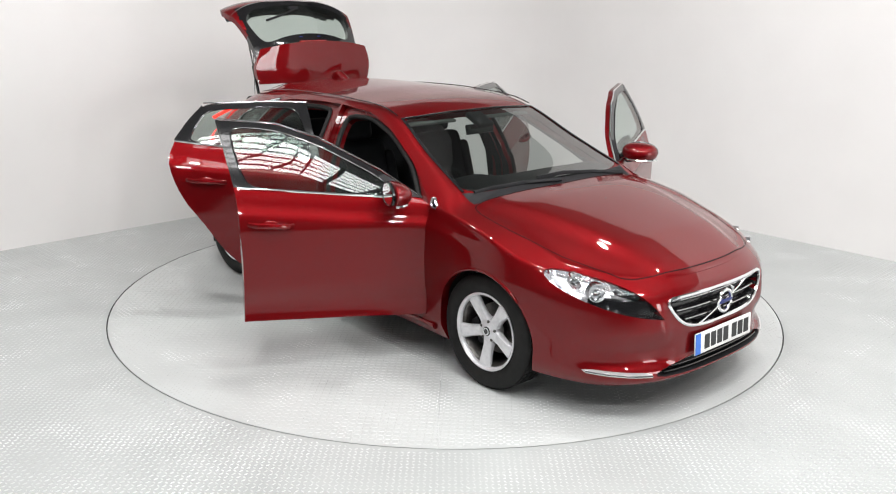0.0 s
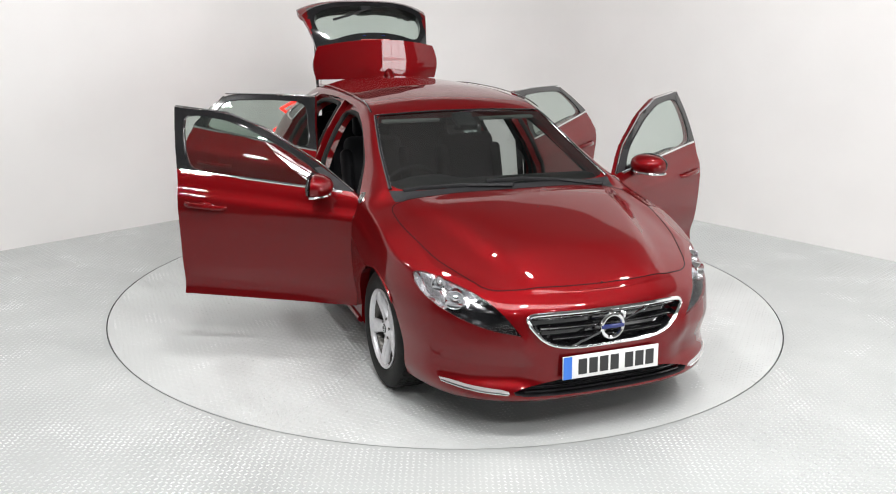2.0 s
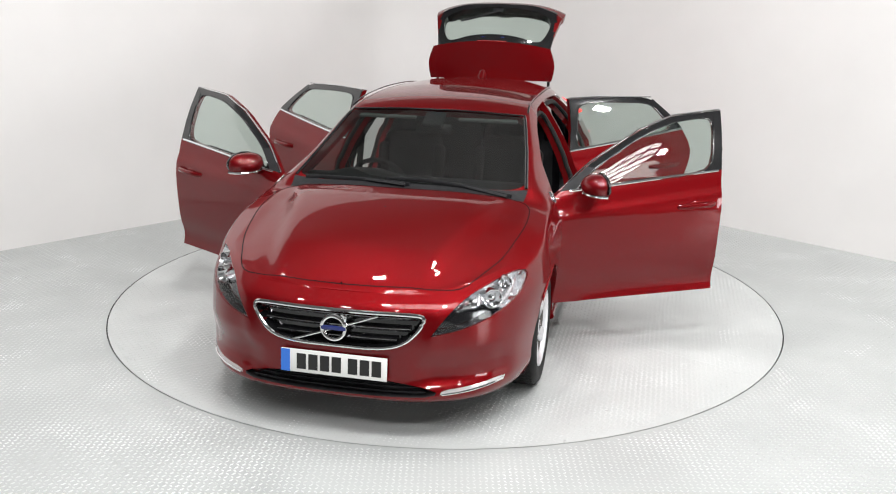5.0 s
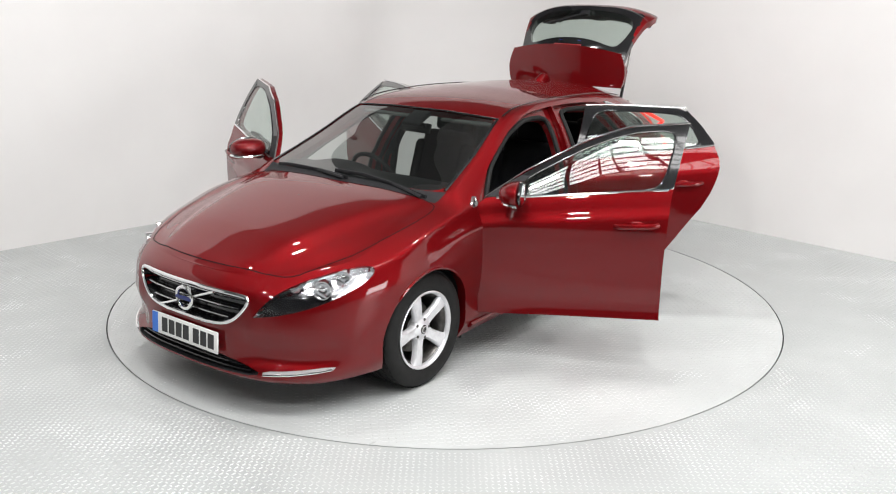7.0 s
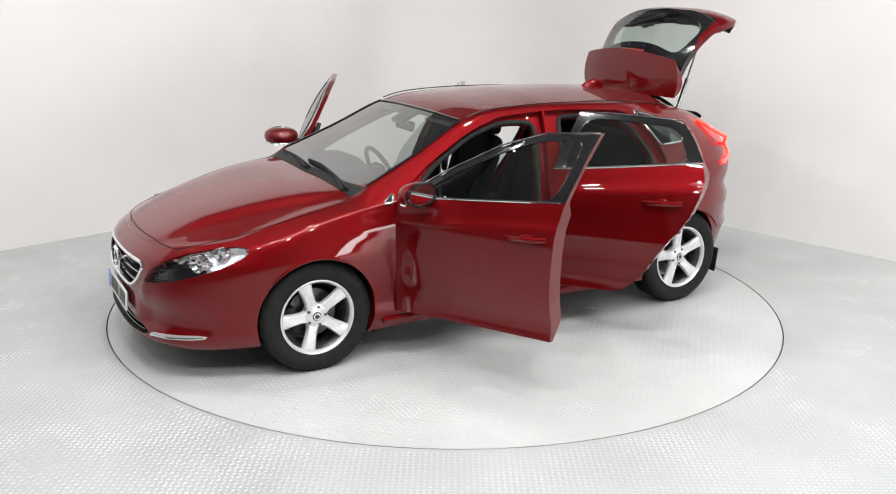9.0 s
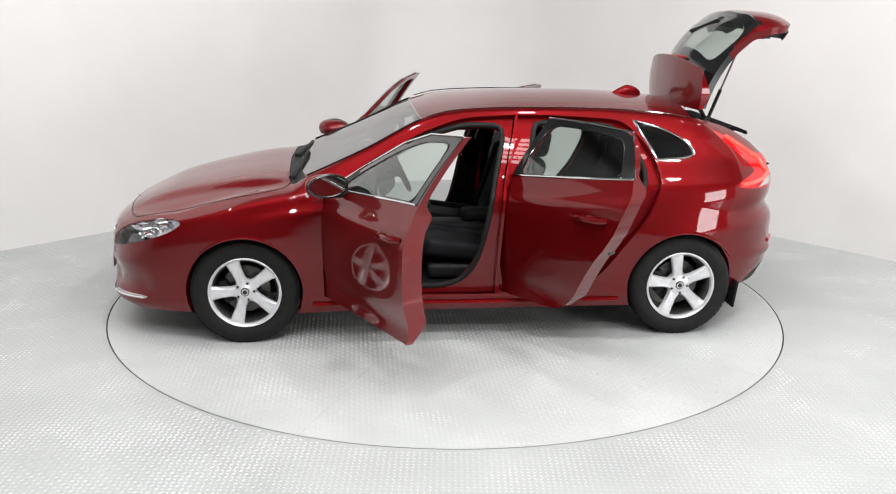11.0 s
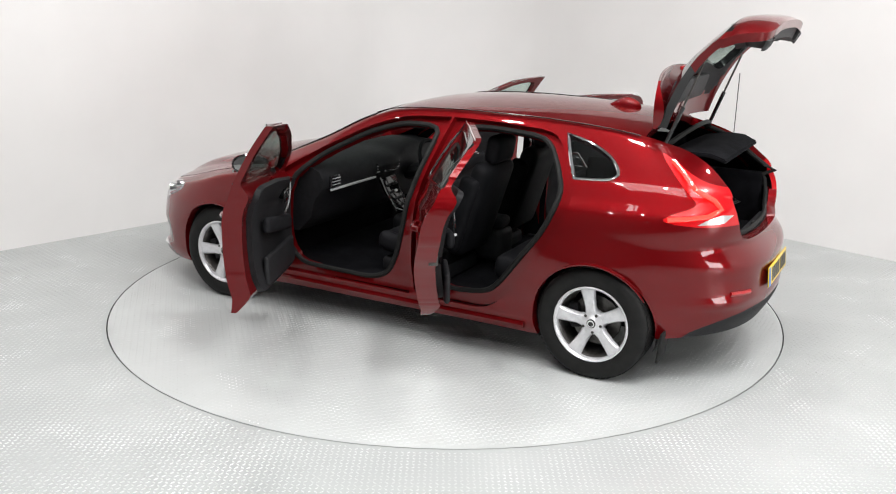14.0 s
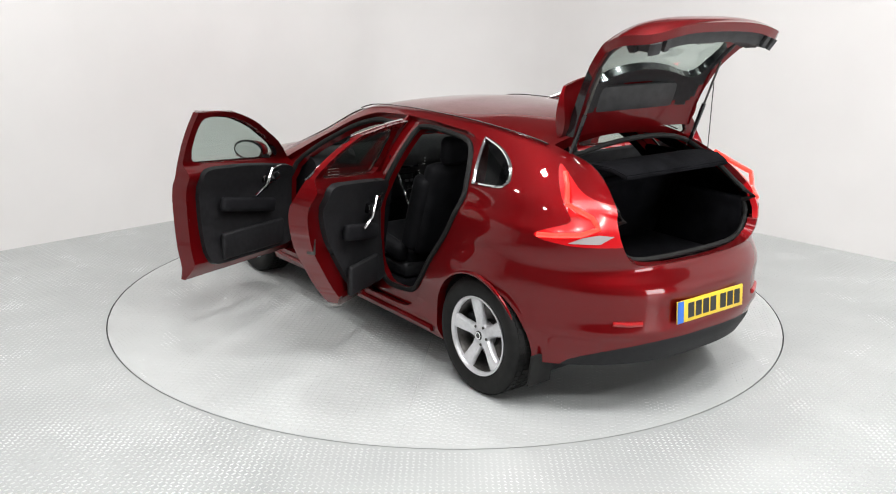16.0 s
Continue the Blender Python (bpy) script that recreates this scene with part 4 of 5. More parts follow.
def make_door(kind, side):
    hx, hy, turn = HINGE[kind]
    mir = side < 0
    h = Matrix.Translation((hx, side * hy, 0.3))
    m = h @ pose(0, 0, 0, 0, 0, -side * turn) @ pose(0, 0, 0, 0, 2.3, 0) @ h.inverted()
    name = "front_door" if kind == "f" else "rear_door"
    bm = shrink(skin("door_" + kind, 0, mir), 0.004)
    base = WINDOW_BASE[kind]
    for f in bm.faces:   # gloss black window surround above the waist strip
        c = f.calc_center_median()
        zl = base[0][1] + (base[-1][1] - base[0][1]) * (c.x - base[0][0]) / (base[-1][0] - base[0][0])
        f.material_index = 1 if c.z > zl + 0.004 else 0
    door = part(name, door_shell(bm), [RED, BLACK_GLOSS], car, "dark red door swung wide open", m=m)
    part("window_glass", shell(skin("win_" + kind, 0, mir), 0.004), [GLASS, GLASS], door, "clear tinted side window")
    bm = bmesh.new()
    tube(bm, side_line(WINDOW_BASE[kind], 0.002, mir), 0.0075, 8, 0.9)
    part("belt_strip", bm, CHROME, door, "bright chrome waist strip")
    bm = bmesh.new()
    tube(bm, side_line(WINDOW_TOP[kind], 0.003, mir), 0.0052, 8, 0.9)
    part("window_strip", bm, CHROME, door, "bright chrome window-frame strip")
    # gloss black frame round the glass
    win, dr = (WIN_F, DOOR_F) if kind == "f" else (WIN_R, DOOR_R)
    bm = bmesh.new()
    k = -1 if mir else 1
    tube(bm, side_line(win, 0.0, mir, True, 0.03), 0.006, 6, 0.8, closed=True)
    part("window_frame", bm, BLACK_GLOSS, door)
    if kind == "f":
        pil = [(-0.150, 1.004), (-0.236, 1.301), (-0.288, 1.325), (-0.194, 1.006)]
        tri_p = [(0.70, 0.955), (0.795, 0.952), (0.70, 1.01), (0.60, 1.065), (0.56, 1.058)]
        bm = side_patch(tri_p, -0.004, mir, 0.04)
        part("mirror_base", shell(bm, 0.03), [TRIM, TRIM], door)
    else:
        pil = [(-0.278, 1.015), (-0.368, 1.300), (-0.323, 1.325), (-0.232, 1.010)]
        bm = side_patch([(-0.945, 1.275), (-0.975, 1.295), (-1.095, 1.15), (-1.13, 1.10), (-1.045, 1.09), (-1.015, 1.16)], -0.003, mir, 0.04)
        part("rear_pillar_cover", shell(bm, 0.01), [BLACK_GLOSS, TRIM], door)
    bm = side_patch(pil, -0.003, mir, 0.04)
    part("pillar_cover", shell(bm, 0.01), [BLACK_GLOSS, TRIM], door)
    # handle with its bowl
    cx, cz = (-0.03, 0.822) if kind == "f" else (-0.93, 0.862)
    yy = side_y(cx, cz)
    bm = bmesh.new()
    hp = [(cx + 0.115, yy - 0.004, cz - 0.004), (cx + 0.09, yy + 0.022, cz - 0.002), (cx, yy + 0.030, cz + 0.002), (cx - 0.08, yy + 0.024, cz + 0.004), (cx - 0.115, yy - 0.002, cz + 0.006)]
    tube(bm, [(p[0], k * p[1], p[2]) for p in hp], [0.012, 0.014, 0.014, 0.014, 0.012], 8, 1.1)
    part("door_handle", bm, RED, door)
    bm = bmesh.new()
    bmesh.ops.create_uvsphere(bm, u_segments=20, v_segments=10, radius=1.0, matrix=Matrix.Translation((cx, k * (yy - 0.014), cz - 0.005)) @ Matrix.Diagonal((0.062, 0.018, 0.034, 1)))
    part("handle_bowl", bm, RED, door)
    # inner trim panel with pocket, armrest, pull and speaker
    bm = side_patch(rounded(TRIM_LINE[kind], 2), 0.108, mir, 0.06)
    part("trim_panel", shell(bm, 0.032), [TRIM, TRIM], door, "black moulded inner trim panel")
    ax = 0.30 if kind == "f" else -0.62
    yi = 0.86 - 0.155
    bm = bmesh.new()
    box(bm, (ax, k * yi, 0.70 if kind == "f" else 0.73), (0.52 if kind == "f" else 0.40, 0.05, 0.09), pose(0, 0, 0, 0, 9, 0), bevel=0.024, seg=3)
    part("armrest", bm, LEATHER, door)
    bm = bmesh.new()
    box(bm, (ax + 0.05, k * (yi + 0.008), 0.47), (0.60 if kind == "f" else 0.36, 0.035, 0.17), bevel=0.017, seg=3)
    part("door_pocket", bm, TRIM, door)
    px = ax + (0.22 if kind == "f" else 0.16)
    bm = bmesh.new()
    tube(bm, [(px + 0.10, k * (yi - 0.005), 0.93 - 0.02), (px - 0.02, k * (yi - 0.028), 0.905), (px - 0.05, k * (yi - 0.033), 0.86), (px - 0.09, k * (yi - 0.035), 0.80), (px - 0.20, k * (yi - 0.037), 0.755)], 0.009, 8, 1.2)
    part("pull_handle", bm, CHROME, door, "bright metal door pull")
    bm = bmesh.new()
    box(bm, (px - 0.0, k * (yi + 0.012), 0.84), (0.10, 0.05, 0.06), bevel=0.012)
    part("release_lever", bm, BLACK_GLOSS, door)
    bm = bmesh.new()
    bw, bh = 0.075, 0.034
    tube(bm, [(px + sx * bw, k * (yi + 0.002 - 0.01), 0.84 + sz * bh + 0.012 * sx) for sx, sz in ((-1, -1), (-1, 1), (1, 0.8), (1.1, -0.4))], 0.005, 6, closed=True)
    part("lever_frame", bm, CHROME, door, "slim bright metal frame round the lever")
    bm = bmesh.new()
    ex = -0.165 if kind == "f" else -1.02
    box(bm, (ex - 0.0, k * 0.80, 0.70 if kind == "f" else 0.72), (0.012, 0.05, 0.09), bevel=0.005)
    part("door_latch", bm, STEEL, door)
    if kind == "f":
        # mirror housing, lip, arm and glass
        mx, my, mz = 0.60, 0.935, 0.995
        bm = bmesh.new()
        bmesh.ops.create_uvsphere(bm, u_segments=28, v_segments=16, radius=1.0, matrix=Matrix.Translation((mx, k * my, mz)) @ Matrix.Diagonal((0.105, 0.122, 0.066, 1)))
        for v in bm.verts:
            d = v.co - Vector((mx, k * my, mz))
            if d.x < 0:
                v.co.x = mx + d.x * 0.16
            q, h2 = abs(d.y) / 0.122, abs(d.z) / 0.066
            v.co.z = mz + d.z * (1 + 0.22 * q * q)
            v.co.y = k * my + d.y * (1 + 0.10 * h2 * h2)
            if v.co.z < mz - 0.045:
                v.co.z = mz - 0.045 + (v.co.z - mz + 0.045) * 0.3
        part("mirror_housing", bm, RED, door)
        bm = bmesh.new()
        tube(bm, [(mx - 0.015 + 0.098 * math.cos(a), k * (my + 0.118 * math.sin(a)), mz - 0.044) for a in np.linspace(-1.5, 1.5, 20)], 0.008, 6)
        part("mirror_lip", bm, CHROME, door)
        bm = bmesh.new()
        tube(bm, [(mx + 0.015, k * (my - 0.06), mz - 0.055), (mx + 0.005, k * 0.86, mz - 0.06), (mx, k * 0.80, mz - 0.03)], [0.030, 0.028, 0.03], 10, 0.6)
        part("mirror_arm", bm, TRIM, door)
        bm = bmesh.new()
        bmesh.ops.create_cone(bm, cap_ends=True, segments=28, radius1=1.0, radius2=1.0, depth=1.0, matrix=Matrix.Translation((mx - 0.022, k * my, mz + 0.002)) @ pose(0, 0, 0, 0, 90, 0) @ Matrix.Diagonal((0.054, 0.108, 0.01, 1)))
        part("mirror_glass", bm, MIRROR, door, smooth=False)
        bm = bmesh.new()
        tube(bm, [(mx - 0.02, k * (my + 0.113 * math.cos(a)), mz + 0.002 + 0.059 * math.sin(a)) for a in np.linspace(0, math.tau, 29)[:-1]], 0.010, 6, closed=True)
        part("mirror_rim", bm, BLACK_GLOSS, door)
    return door


for side in (1, -1):
    for kind in ("f", "r"):
        make_door(kind, side)
    mir = side < 0
    # quarter window and the small front triangle, both in chrome frames
    part("quarter_window", skin("quarter", 0, mir), PRIVACY, car, "dark quarter window in a chrome frame")
    bm = bmesh.new()
    tube(bm, side_line(QUARTER, 0.001, mir, True, 0.03), 0.010, 8, 0.8, closed=True)
    part("quarter_frame", bm, CHROME, car)
    part("corner_cover", skin("triangle", 0, mir), BLACK_GLOSS, car)
    bm = bmesh.new()
    tube(bm, side_line(TRIANGLE, 0.002, mir, True, 0.03), 0.009, 8, 0.8, closed=True)
    part("corner_frame", bm, CHROME, car)
    # rubber seals round the door openings
    for kind, line in (("f", DOOR_F), ("r", DOOR_R)):
        hole = APERTURE[kind]
        bm = side_patch(line, 0.046, mir, 0.05)
        knife(bm, hole, 0, 2, lambda c: True)
        bmesh.ops.delete(bm, geom=[f for f in bm.faces if inside((f.calc_center_median().x, f.calc_center_median().z), hole)], context="FACES")
        part("door_frame", shell(bm, 0.05), [RED, FABRIC], car, "dark red painted door surround")
        bm = bmesh.new()
        tube(bm, side_line(hole, -0.044, mir, True, 0.04), 0.016, 8, closed=True)
        part("door_seal", bm, RUBBER, car, "black rubber door seal")
    # front lamps
    bm = skin("lamp_f", 0, mir)
    part("headlamp_lens", bm, LAMP_GLASS, car, "clear headlamp lens over black and chrome")
    bm = skin("lamp_f", 0, mir)
    bm.normal_update()
    for v, n in soft_normals(bm).items():
        v.co -= n * (0.012 if v.is_boundary else 0.05)
    for f in bm.faces:
        c = f.calc_center_median()
        f.material_index = 1 if c.z > 0.585 + 0.28 * (0.80 - abs(c.y)) else 0
    part("headlamp_housing", bm, [BLACK_GLOSS, REFLECTOR], car)
    for y, z, r in ((0.675, 0.655, 0.044), (0.715, 0.705, 0.032)):
        bm = bmesh.new()
        lathe(bm, [(0.0001, 0.0), (r * 0.5, 0.008), (r * 0.8, 0.028), (r, 0.045), (r * 1.06, 0.045), (r * 1.06, 0.0)], 28)
        part("reflector", bm, CHROME, car, m=pose(end_x(y, z) - 0.075, side * y, z, 0, 0, -90 + side * 28))
        bm = bmesh.new()
        bmesh.ops.create_uvsphere(bm, u_segments=16, v_segments=10, radius=r * 0.62)
        part("lamp_bulb", bm, LAMP_GLASS if r > 0.05 else CHROME, car, m=pose(end_x(y, z) - 0.066, side * y, z))
    part("daylight_strip", shell(skin("strip", 0, mir), 0.02), [LAMP_CLEAR, TRIM], car, "clear day-running lamp strip")
    bm = bmesh.new()
    tube(bm, [(p.x, side * p.y, p.z) for p in front_line([(0.505, 0.240), (0.62, 0.247), (0.755, 0.262)], 0.004)], 0.006, 6)
    part("strip_trim", bm, CHROME, car)
    # rear lamps: deep red lens, lit light guide, clear reversing lens
    bm = skin("lamp_r", 0, mir)
    part("tail_lamp", shell(bm, 0.03), [LAMP_LIT, TRIM], car, "red tall tail lamp, lit")
    bm = bmesh.new()
    guide = [(-1.63, 1.205), (-1.70, 1.16), (-1.79, 1.095), (-1.87, 1.03), (-1.91, 0.985), (-1.86, 0.955), (-1.76, 0.943), (-1.68, 0.937)]
    line = [Vector((x, side * (rear_y(x, z) + 0.007), z)) for x, z in guide]
    tube(bm, resample(line, 0.03), 0.013, 8)
    part("light_guide", bm, LAMP_GLOW, car, "glowing red light guide")
    bm = bmesh.new()
    clear = [(-1.82, 0.912), (-1.93, 0.915), (-1.962, 0.952), (-1.92, 0.958), (-1.87, 0.943)]
    lens = [Vector((x, side * (rear_y(x, z) + 0.004), z)) for x, z in clear]
    bm.faces.new([bm.verts.new(p) for p in (lens if side > 0 else lens[::-1])])
    bmesh.ops.triangulate(bm, faces=bm.faces)
    bmesh.ops.subdivide_edges(bm, edges=bm.edges, cuts=3, use_grid_fill=True)
    for v in bm.verts:
        v.co.y = side * (rear_y(v.co.x, v.co.z) + 0.004)
    part("reversing_lens", bm, LAMP_CLEAR, car)
    bm = bmesh.new()
    tube(bm, [(end_x(y, z, "r") - 0.003, side * y, z) for y, z in ((0.44, 0.52), (0.50, 0.52), (0.57, 0.525))], 0.011, 6, 1.2)
    part("bumper_reflector", bm, LAMP_RED, car)

# ends: grille, badge, plates
bm = skin("grille")
bm.normal_update()
for v in bm.verts:
    v.co.x -= 0.0 if v.is_boundary else 0.045
part("grille_mesh", bm, BLACK_GLOSS, car)
bm = bmesh.new()
outer = [p for p in GRILLE if p[0] > -0.04]
ring = [Vector(p) for p in outer] + [Vector((-p[0], p[1])) for p in outer[::-1]]
tube(bm, front_line(ring, 0.004, True), 0.0095, 8, 1.0, closed=True)
part("grille_frame", bm, CHROME, car, "chrome grille surround")
for z, w in ((0.597, 0.385), (0.545, 0.355), (0.493, 0.295)):
    bm = bmesh.new()
    tube(bm, front_line([(-w, z), (w, z)], -0.026, step=0.06), 0.016, 8, 0.7)
    part("grille_slat", bm, BLACK_GLOSS, car)
    bm = bmesh.new()
    tube(bm, front_line([(-w, z + 0.004), (w, z + 0.004)], -0.011, step=0.06), 0.0022, 6)
    part("slat_edge", bm, CHROME, car)
bm = bmesh.new()
tube(bm, front_line([(-0.21, 0.462), (0.21, 0.612)], 0.006, step=0.05), 0.006, 6)
part("grille_bar", bm, CHROME, car, "diagonal chrome bar")
bx = end_x(0, 0.541) + 0.012
bm = bmesh.new()
tube(bm, [(bx, 0.057 * math.cos(a), 0.541 + 0.057 * math.sin(a)) for a in np.linspace(0, math.tau, 33)[:-1]], 0.010, 8, closed=True, up=(1, 0, 0))
part("badge_ring", bm, CHROME, car)
bm = bmesh.new()
box(bm, (bx + 0.004, 0, 0.541), (0.012, 0.124, 0.020), bevel=0.003)
part("badge_band", bm, BADGE_BLUE, car)
bm = bmesh.new()
box(bm, (bx + 0.004, 0.052, 0.541 + 0.060), (0.010, 0.030, 0.012), pose(0, 0, 0, -45, 0, 0), bevel=0.002)
box(bm, (bx + 0.004, 0.060, 0.541 + 0.050), (0.010, 0.012, 0.030), pose(0, 0, 0, -5, 0, 0), bevel=0.002)
part("badge_tip", bm, CHROME, car)
bm = skin("low_grille")
for v in bm.verts:
    v.co.x -= 0.0 if v.is_boundary else 0.05
part("lower_grille", bm, TRIM, car)
for z in (0.245, 0.268, 0.288):
    bm = bmesh.new()
    tube(bm, front_line([(-0.43, z), (0.43, z)], -0.015, step=0.08), 0.006, 6)
    part("lower_slat", bm, BLACK_GLOSS, car)


def plate(name, x, z, face, mat, tilt):
    """A number plate with its blue band; the characters are plain bars."""
    p = new(name)
    p.parent = car
    p.matrix_basis = pose(x, 0, z, 0, tilt, 0 if face > 0 else 180)
    bm = bmesh.new()
    box(bm, (0, 0, 0), (0.008, 0.525, 0.113), bevel=0.003)
    part("plate_panel", bm, mat, p)
    bm = bmesh.new()
    box(bm, (0.0046, -0.238, 0), (0.002, 0.045, 0.109))
    part("plate_band", bm, PLATE_BLUE, p)
    y = -0.182
    for k in range(7):
        bm = bmesh.new()
        box(bm, (0.0046, y + 0.024, 0), (0.002, 0.046, 0.076))
        part("plate_bar", bm, PLATE_BLACK, p)
        y += 0.058 + (0.022 if k == 3 else 0)
    return p


plate("front_plate", 2.215, 0.362, 1, WHITE_PLATE, -4)
plate("rear_plate", -2.122, 0.555, -1, YELLOW_PLATE, -5)

# tailgate
GATE_HINGE, GATE_TURN = (-1.445, 1.365), 86.5
h = Matrix.Translation((GATE_HINGE[0], 0, GATE_HINGE[1]))
bm = skin("gate")
for f in bm.faces:
    c = f.calc_center_median()
    f.material_index = 2 if 1.0 < c.z < 1.33 and abs(c.y) < 0.485 else 0
outer, edges = list(bm.faces), [e for e in bm.edges if e.is_boundary]
pair = {}
for v in list(bm.verts):   # inner skin, drawn in towards the boot
    d = Vector((-1.45, v.co.y * 0.85, 0.92)) - v.co
    pair[v] = bm.verts.new(v.co + d.normalized() * 0.045)
for f in outer:
    bm.faces.new([pair[v] for v in f.verts][::-1]).material_index = 0
for e in edges:
    f = e.link_faces[0]
    a, b = e.verts
    vs = list(f.verts)
    if vs[(vs.index(a) + 1) % len(vs)] is not b:
        a, b = b, a
    bm.faces.new((b, a, pair[a], pair[b])).material_index = f.material_index
wide = [(p[0] * 1.03, 1.16 + (p[1] - 1.16) * 1.12) for p in GATE_GLASS]
for f in bm.faces:   # the glass sits in black plastic
    c = f.calc_center_median()
    if f.material_index == 0 and c.z > 1.03 and c.x > -2.02 and inside((abs(c.y), c.z), wide):
        f.material_index = 1
gate = part("tailgate", bm, [RED, TRIM, BLACK_GLOSS], car, "raised dark red tailgate with black glass frame", m=h @ pose(0, 0, 0, 0, GATE_TURN, 0) @ h.inverted())
part("rear_window", shell(skin("gate_glass"), 0.004), [GLASS, GLASS], gate, "clear rear window")
bm = bmesh.new()
secs = []
for t in np.linspace(0, 1, 12):
    x = -1.435 - 0.305 * t
    zt = float(z_mid(-1.44)) + 0.008 + 0.012 * t
    row = []
    w = 0.50 - 0.02 * t + 0.03 * math.sin(math.pi * t)
    th = 0.012 + 0.055 * math.sin(math.pi * min(1, t * 1.15)) ** 0.8 * (1 - 0.55 * t)
    ys = np.linspace(-w, w, 25)
    top = [bm.verts.new((x + 0.05 * (y / w) ** 2 * t, y, zt - 0.055 * abs(y / w) ** 2.4)) for y in ys]
    bot = [bm.verts.new((x + 0.05 * (y / w) ** 2 * t, y * 0.985, zt - 0.055 * abs(y / w) ** 2.4 - th)) for y in ys]
    secs.append(top + bot[::-1])
for a, b in zip(secs, secs[1:]):
    for k in range(len(a)):
        bm.faces.new((a[k], b[k], b[(k + 1) % len(a)], a[(k + 1) % len(a)]))
bm.faces.new(secs[0])
bm.faces.new(secs[-1][::-1])
bmesh.ops.recalc_face_normals(bm, faces=bm.faces)
part("spoiler", bm, RED, gate, sharp=50)

# ---- inside the car ----


def soft_box(name, c, size, m, mat, label="", bevel=0.05, parent=None, bulge=0.0):
    bm = bmesh.new()
    box(bm, (0, 0, 0), size, None, bevel, 3)
    if bulge:
        for v in bm.verts:
            v.co.z += bulge * (1 - (2 * v.co.x / size[0]) ** 2) * (1 if v.co.z > 0 else 0)
    return part(name, bm, mat, parent or car, label, m=Matrix.Translation(c) @ (m or Matrix()))


def bent_bar(name, pts, r, mat, flat=1.0, closed=False, parent=None, label=""):
    bm = bmesh.new()
    tube(bm, pts, r, 8, flat, closed)
    return part(name, bm, mat, parent or car, label)


soft_box("cabin_floor", (0.0, 0, 0.262), (2.1, 1.54, 0.05), None, FABRIC, "dark carpet", 0.015)
soft_box("bulkhead", (0.95, 0, 0.58), (0.10, 1.40, 0.66), pose(0, 0, 0, 0, -8, 0), FABRIC, "", 0.03)
for side in (1, -1):
    seat = new("front_seat")
    seat.parent = car
    seat.matrix_basis = pose(-0.02, side * 0.355, 0)
    soft_box("seat_base", (0, 0, 0.34), (0.48, 0.44, 0.10), None, TRIM, "", 0.03, seat)
    soft_box("seat_cushion", (0.03, 0, 0.445), (0.52, 0.36, 0.14), pose(0, 0, 0, 0, -8, 0), LEATHER, "black leather seat cushion", 0.05, seat, -0.015)
    soft_box("backrest", (-0.36, 0, 0.76), (0.13, 0.42, 0.62), pose(0, 0, 0, 0, -18, 0), LEATHER, "black leather backrest", 0.06, seat)
    soft_box("headrest", (-0.485, 0, 1.135), (0.10, 0.26, 0.17), pose(0, 0, 0, 0, -10, 0), LEATHER, "black leather headrest", 0.04, seat)
    for k in (1, -1):
        soft_box("seat_bolster", (0.03, k * 0.20, 0.475), (0.46, 0.09, 0.12), pose(0, 0, 0, 0, -8, 0), LEATHER, "", 0.04, seat)
        soft_box("back_bolster", (-0.325, k * 0.205, 0.74), (0.13, 0.08, 0.50), pose(0, 0, 0, 0, -18, 0), LEATHER, "", 0.04, seat)
        bent_bar("headrest_post", [(-0.465, k * 0.06, 1.02), (-0.48, k * 0.06, 1.09)], 0.007, CHROME, parent=seat)
    soft_box("rear_backrest", (-1.20, side * 0.33, 0.755), (0.13, 0.64, 0.72), pose(0, 0, 0, 0, -24, 0), LEATHER, "black leather rear backrest", 0.05)
    soft_box("rear_headrest", (-1.31, side * 0.36, 1.06), (0.09, 0.25, 0.13), pose(0, 0, 0, 0, -14, 0), LEATHER, "", 0.04)
    # pillars and sill trims
    soft_box("sill_plate", (0.33, side * 0.765, 0.292), (0.98, 0.075, 0.02), None, TRIM, "", 0.006)
    soft_box("rear_sill_plate", (-0.5, side * 0.765, 0.297), (0.55, 0.075, 0.02), None, TRIM, "", 0.006)
    soft_box("rear_pillar_trim", (-1.27, side * 0.60, 1.06), (0.24, 0.04, 0.26), pose(0, 0, 0, side * 18, 0, 0), FABRIC, "", 0.02)
    bent_bar("seat_belt", [(-0.30, side * 0.70, 1.10), (-0.26, side * 0.715, 0.8), (-0.20, side * 0.73, 0.42)], 0.024, FABRIC, 0.12)
    bent_bar("grab_handle", [(0.10, side * 0.52, 1.27), (0.06, side * 0.49, 1.235), (-0.06, side * 0.49, 1.235), (-0.10, side * 0.52, 1.275)], 0.009, TRIM)
soft_box("rear_bench", (-0.86, 0, 0.44), (0.52, 1.26, 0.16), pose(0, 0, 0, 0, -6, 0), LEATHER, "black leather rear bench", 0.06)
soft_box("rear_middle_headrest", (-1.31, 0, 1.03), (0.09, 0.22, 0.10), pose(0, 0, 0, 0, -14, 0), LEATHER, "", 0.035)
